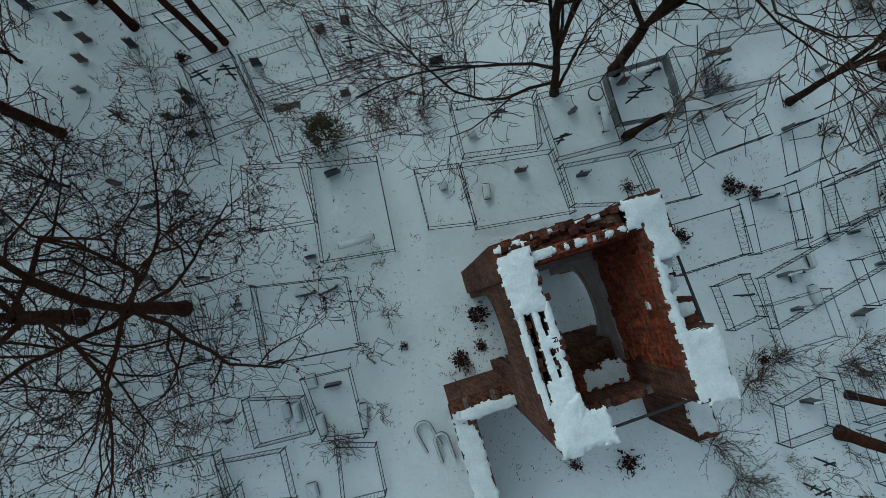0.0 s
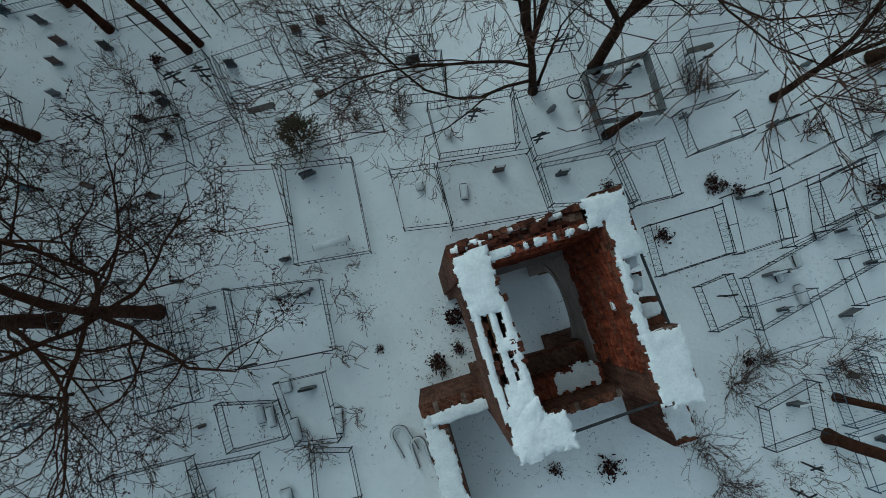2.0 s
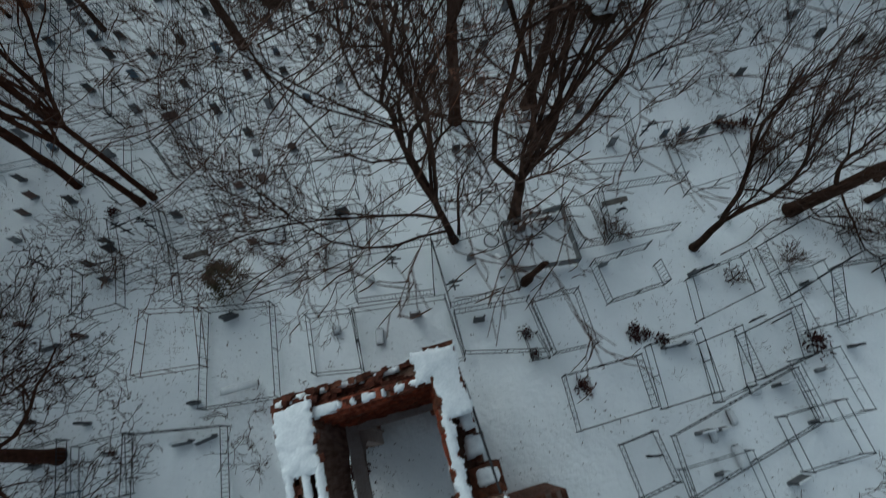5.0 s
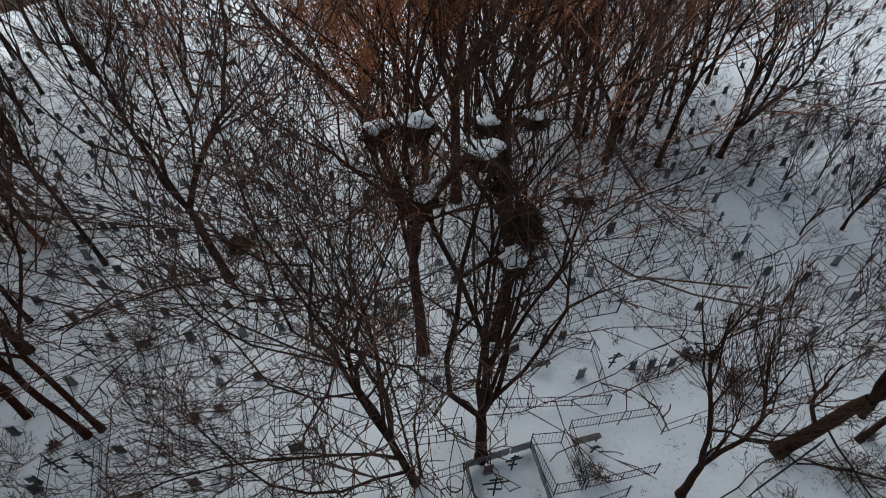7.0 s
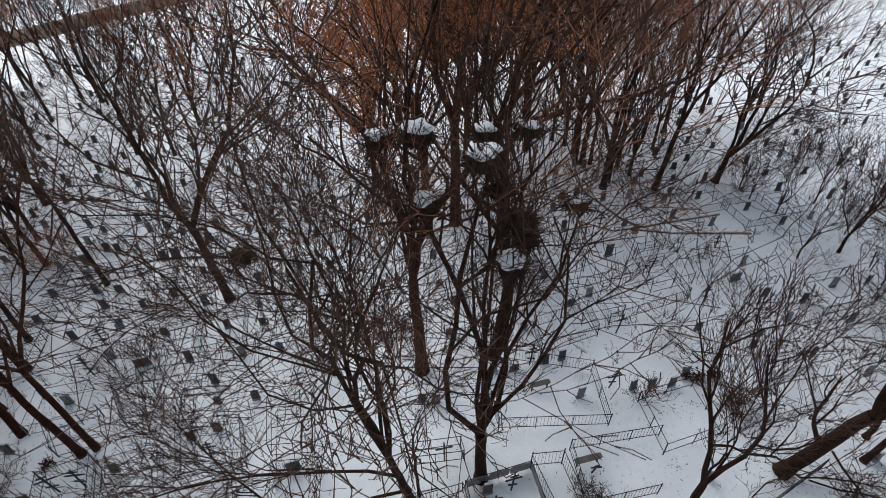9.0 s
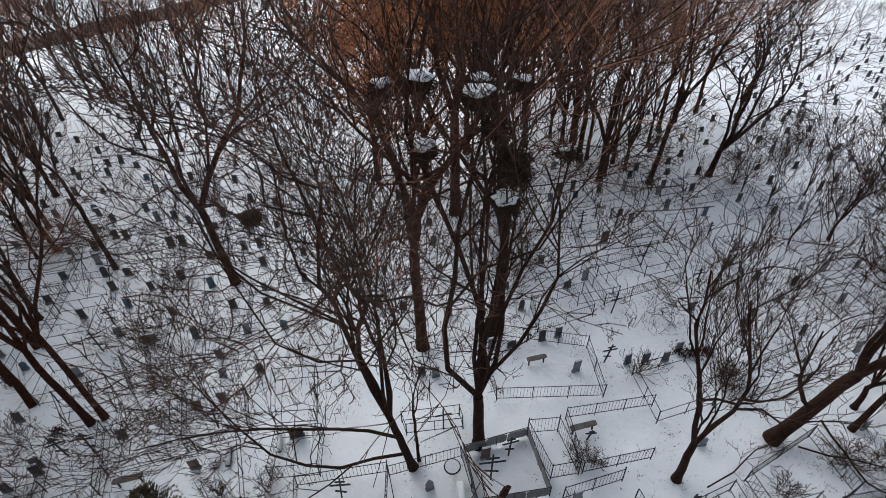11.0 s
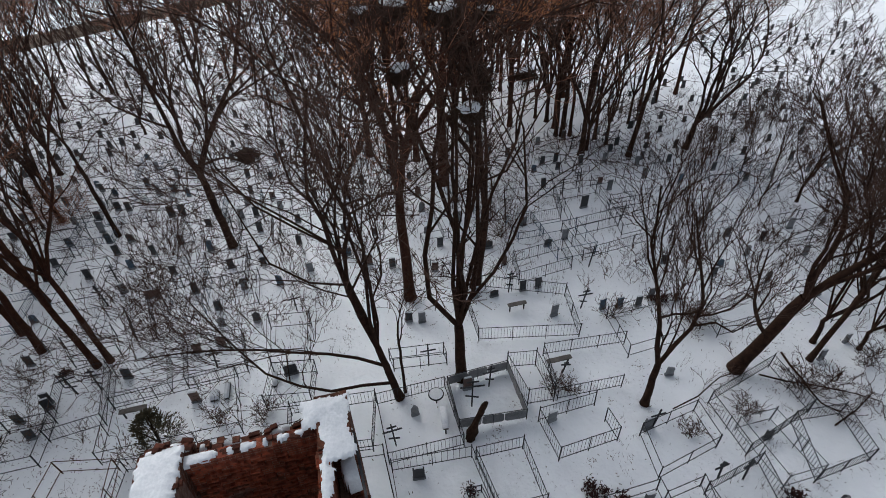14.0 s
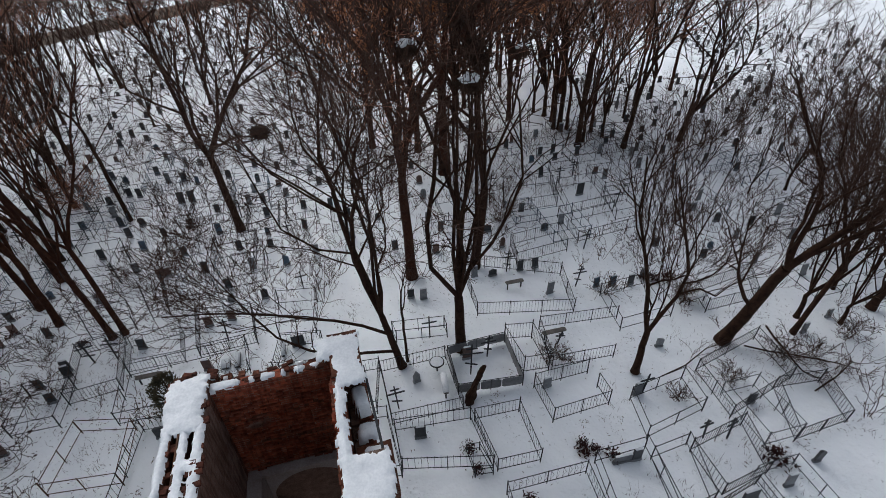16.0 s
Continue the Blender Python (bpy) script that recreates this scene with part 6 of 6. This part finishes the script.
rng = random.Random(99)
for x0, x1, y0, y1, n, gap in ((-24, -8, -9, 14, 46, 0.8), (-24, 0, 14, 34, 80, 0.8), (0, 24, 16, 34, 75, 1.0), (20, 38, 6, 44, 90, 0.9), (13, 20, -9, 2, 26, 0.9), (-40, 0, 34, 60, 50, 1.4), (-6, -3, -8, 8, 10, 1.0)):
    scatter(rng, n, x0, x1, y0, y1, gap, lambda x, y: sapling(x, y, rng))

# dead grass bank along the far edge
bank_v, bank_f = [], []
for i in range(60):
    u = i / 59
    x, y = -70 + 46 * u, 44 + 64 * u
    for j in range(5):
        o = (j - 2) * 1.6
        bank_v.append((x - o * 0.81, y + o * 0.58, (0.9, 0.75, 0.35)[abs(j - 2)] * (1 + 0.5 * noise.noise(Vector((i * 0.4, j, 0)))) - (0.4 if abs(j - 2) == 2 else 0)))
for i in range(59):
    for j in range(4):
        a = i * 5 + j
        bank_f.append((a, a + 5, a + 6, a + 1))
tagged(new("grass_bank", mesh_from("grass_bank", bank_v, bank_f, EARTH_BAND, True)), "low bank of dead brown grass at the field edge", "bank", kind="structure")

# fallen leaves and broken twigs lying on the snow
rng = random.Random(123)
lv, lf = [], []
SPOTS = ((-16, -3, 3.5, 900), (-12, -6, 3.0, 700), (-14, 4, 3.5, 800), (-10, 1, 2.5, 500), (-8, -4, 2.0, 350), (-12, 9, 3.0, 500), (1.0, -1.5, 1.2, 160), (-0.6, -3.0, 0.9, 120), (13, -4, 2.0, 260), (15, -6, 2.5, 300), (8, 14, 5.0, 500), (-3, 16, 6.0, 600), (18, 14, 5.0, 500), (3, -6, 2.0, 120), (-2.5, -1, 1.5, 60), (12, 6, 3.0, 120), (-7, 9, 2.6, 700), (-4, 11.5, 2.4, 450), (0.3, -0.6, 0.8, 160), (3.4, -0.4, 1.0, 60), (-1.0, 2.5, 2.2, 80), (9, 0, 2.5, 120), (5, -4, 1.5, 90), (22.5, 9.5, 2.5, 500))
for cx, cy, r, n in SPOTS:
    for k in range(n):
        if k % 14 == 0:
            hx, hy, hr = cx + rng.gauss(0, r), cy + rng.gauss(0, r), rng.choice((0.12, 0.3, 0.5, 1.0))
        c = Vector((hx + rng.gauss(0, hr), hy + rng.gauss(0, hr), 0.012))
        a = rng.uniform(0, 6.28)
        big = rng.uniform(0.010, 0.034)
        u = Vector((math.cos(a), math.sin(a), rng.uniform(0.0, 0.5))) * big * rng.uniform(1.0, 2.6)
        v = Vector((-math.sin(a), math.cos(a), rng.uniform(0.0, 0.3))) * big * 0.6
        i = len(lv)
        lv += [c - u, c + v, c + u, c - v]
        lf.append((i, i + 1, i + 2, i + 3))
tagged(new("leaf_litter", mesh_from("leaf_litter", lv, lf, SCRUB)), "dead leaves and twig bits strewn on the snow", "leaves", kind="stuff")

# dry grass standing out of the snow
rng = random.Random(321)
gv, gf = [], []
for x0, x1, y0, y1, n, tall in ((-24, 2, 12, 34, 2600, 0.28), (2, 36, 17, 36, 3000, 0.28), (-46, 0, 34, 66, 2800, 0.4), (18, 60, 34, 66, 2600, 0.4), (-24, -7, -10, 12, 1500, 0.22), (12, 24, -8, 17, 900, 0.22)):
    for k in range(n):
        x, y = rng.uniform(x0, x1), rng.uniform(y0, y1)
        if noise.noise(Vector((x * 0.3, y * 0.3, 7))) + 0.5 * noise.noise(Vector((x * 1.1, y * 1.1, 3))) < 0.02:
            continue
        for j in range(5):
            a, h = rng.uniform(0, 6.28), tall * rng.uniform(0.4, 1.2)
            b = Vector((x + rng.gauss(0, 0.12), y + rng.gauss(0, 0.12), -0.1))
            s = Vector((math.cos(a), math.sin(a), 0)) * 0.035 * tall
            i = len(gv)
            gv += [b - s, b + s, b + Vector((rng.gauss(0, 0.5) * h, rng.gauss(0, 0.5) * h, h + 0.1))]
            gf.append((i, i + 1, i + 2))
tagged(new("dry_grass", mesh_from("dry_grass", gv, gf, SCRUB)), "dry brown grass stems standing out of the snow", "grass", kind="stuff")
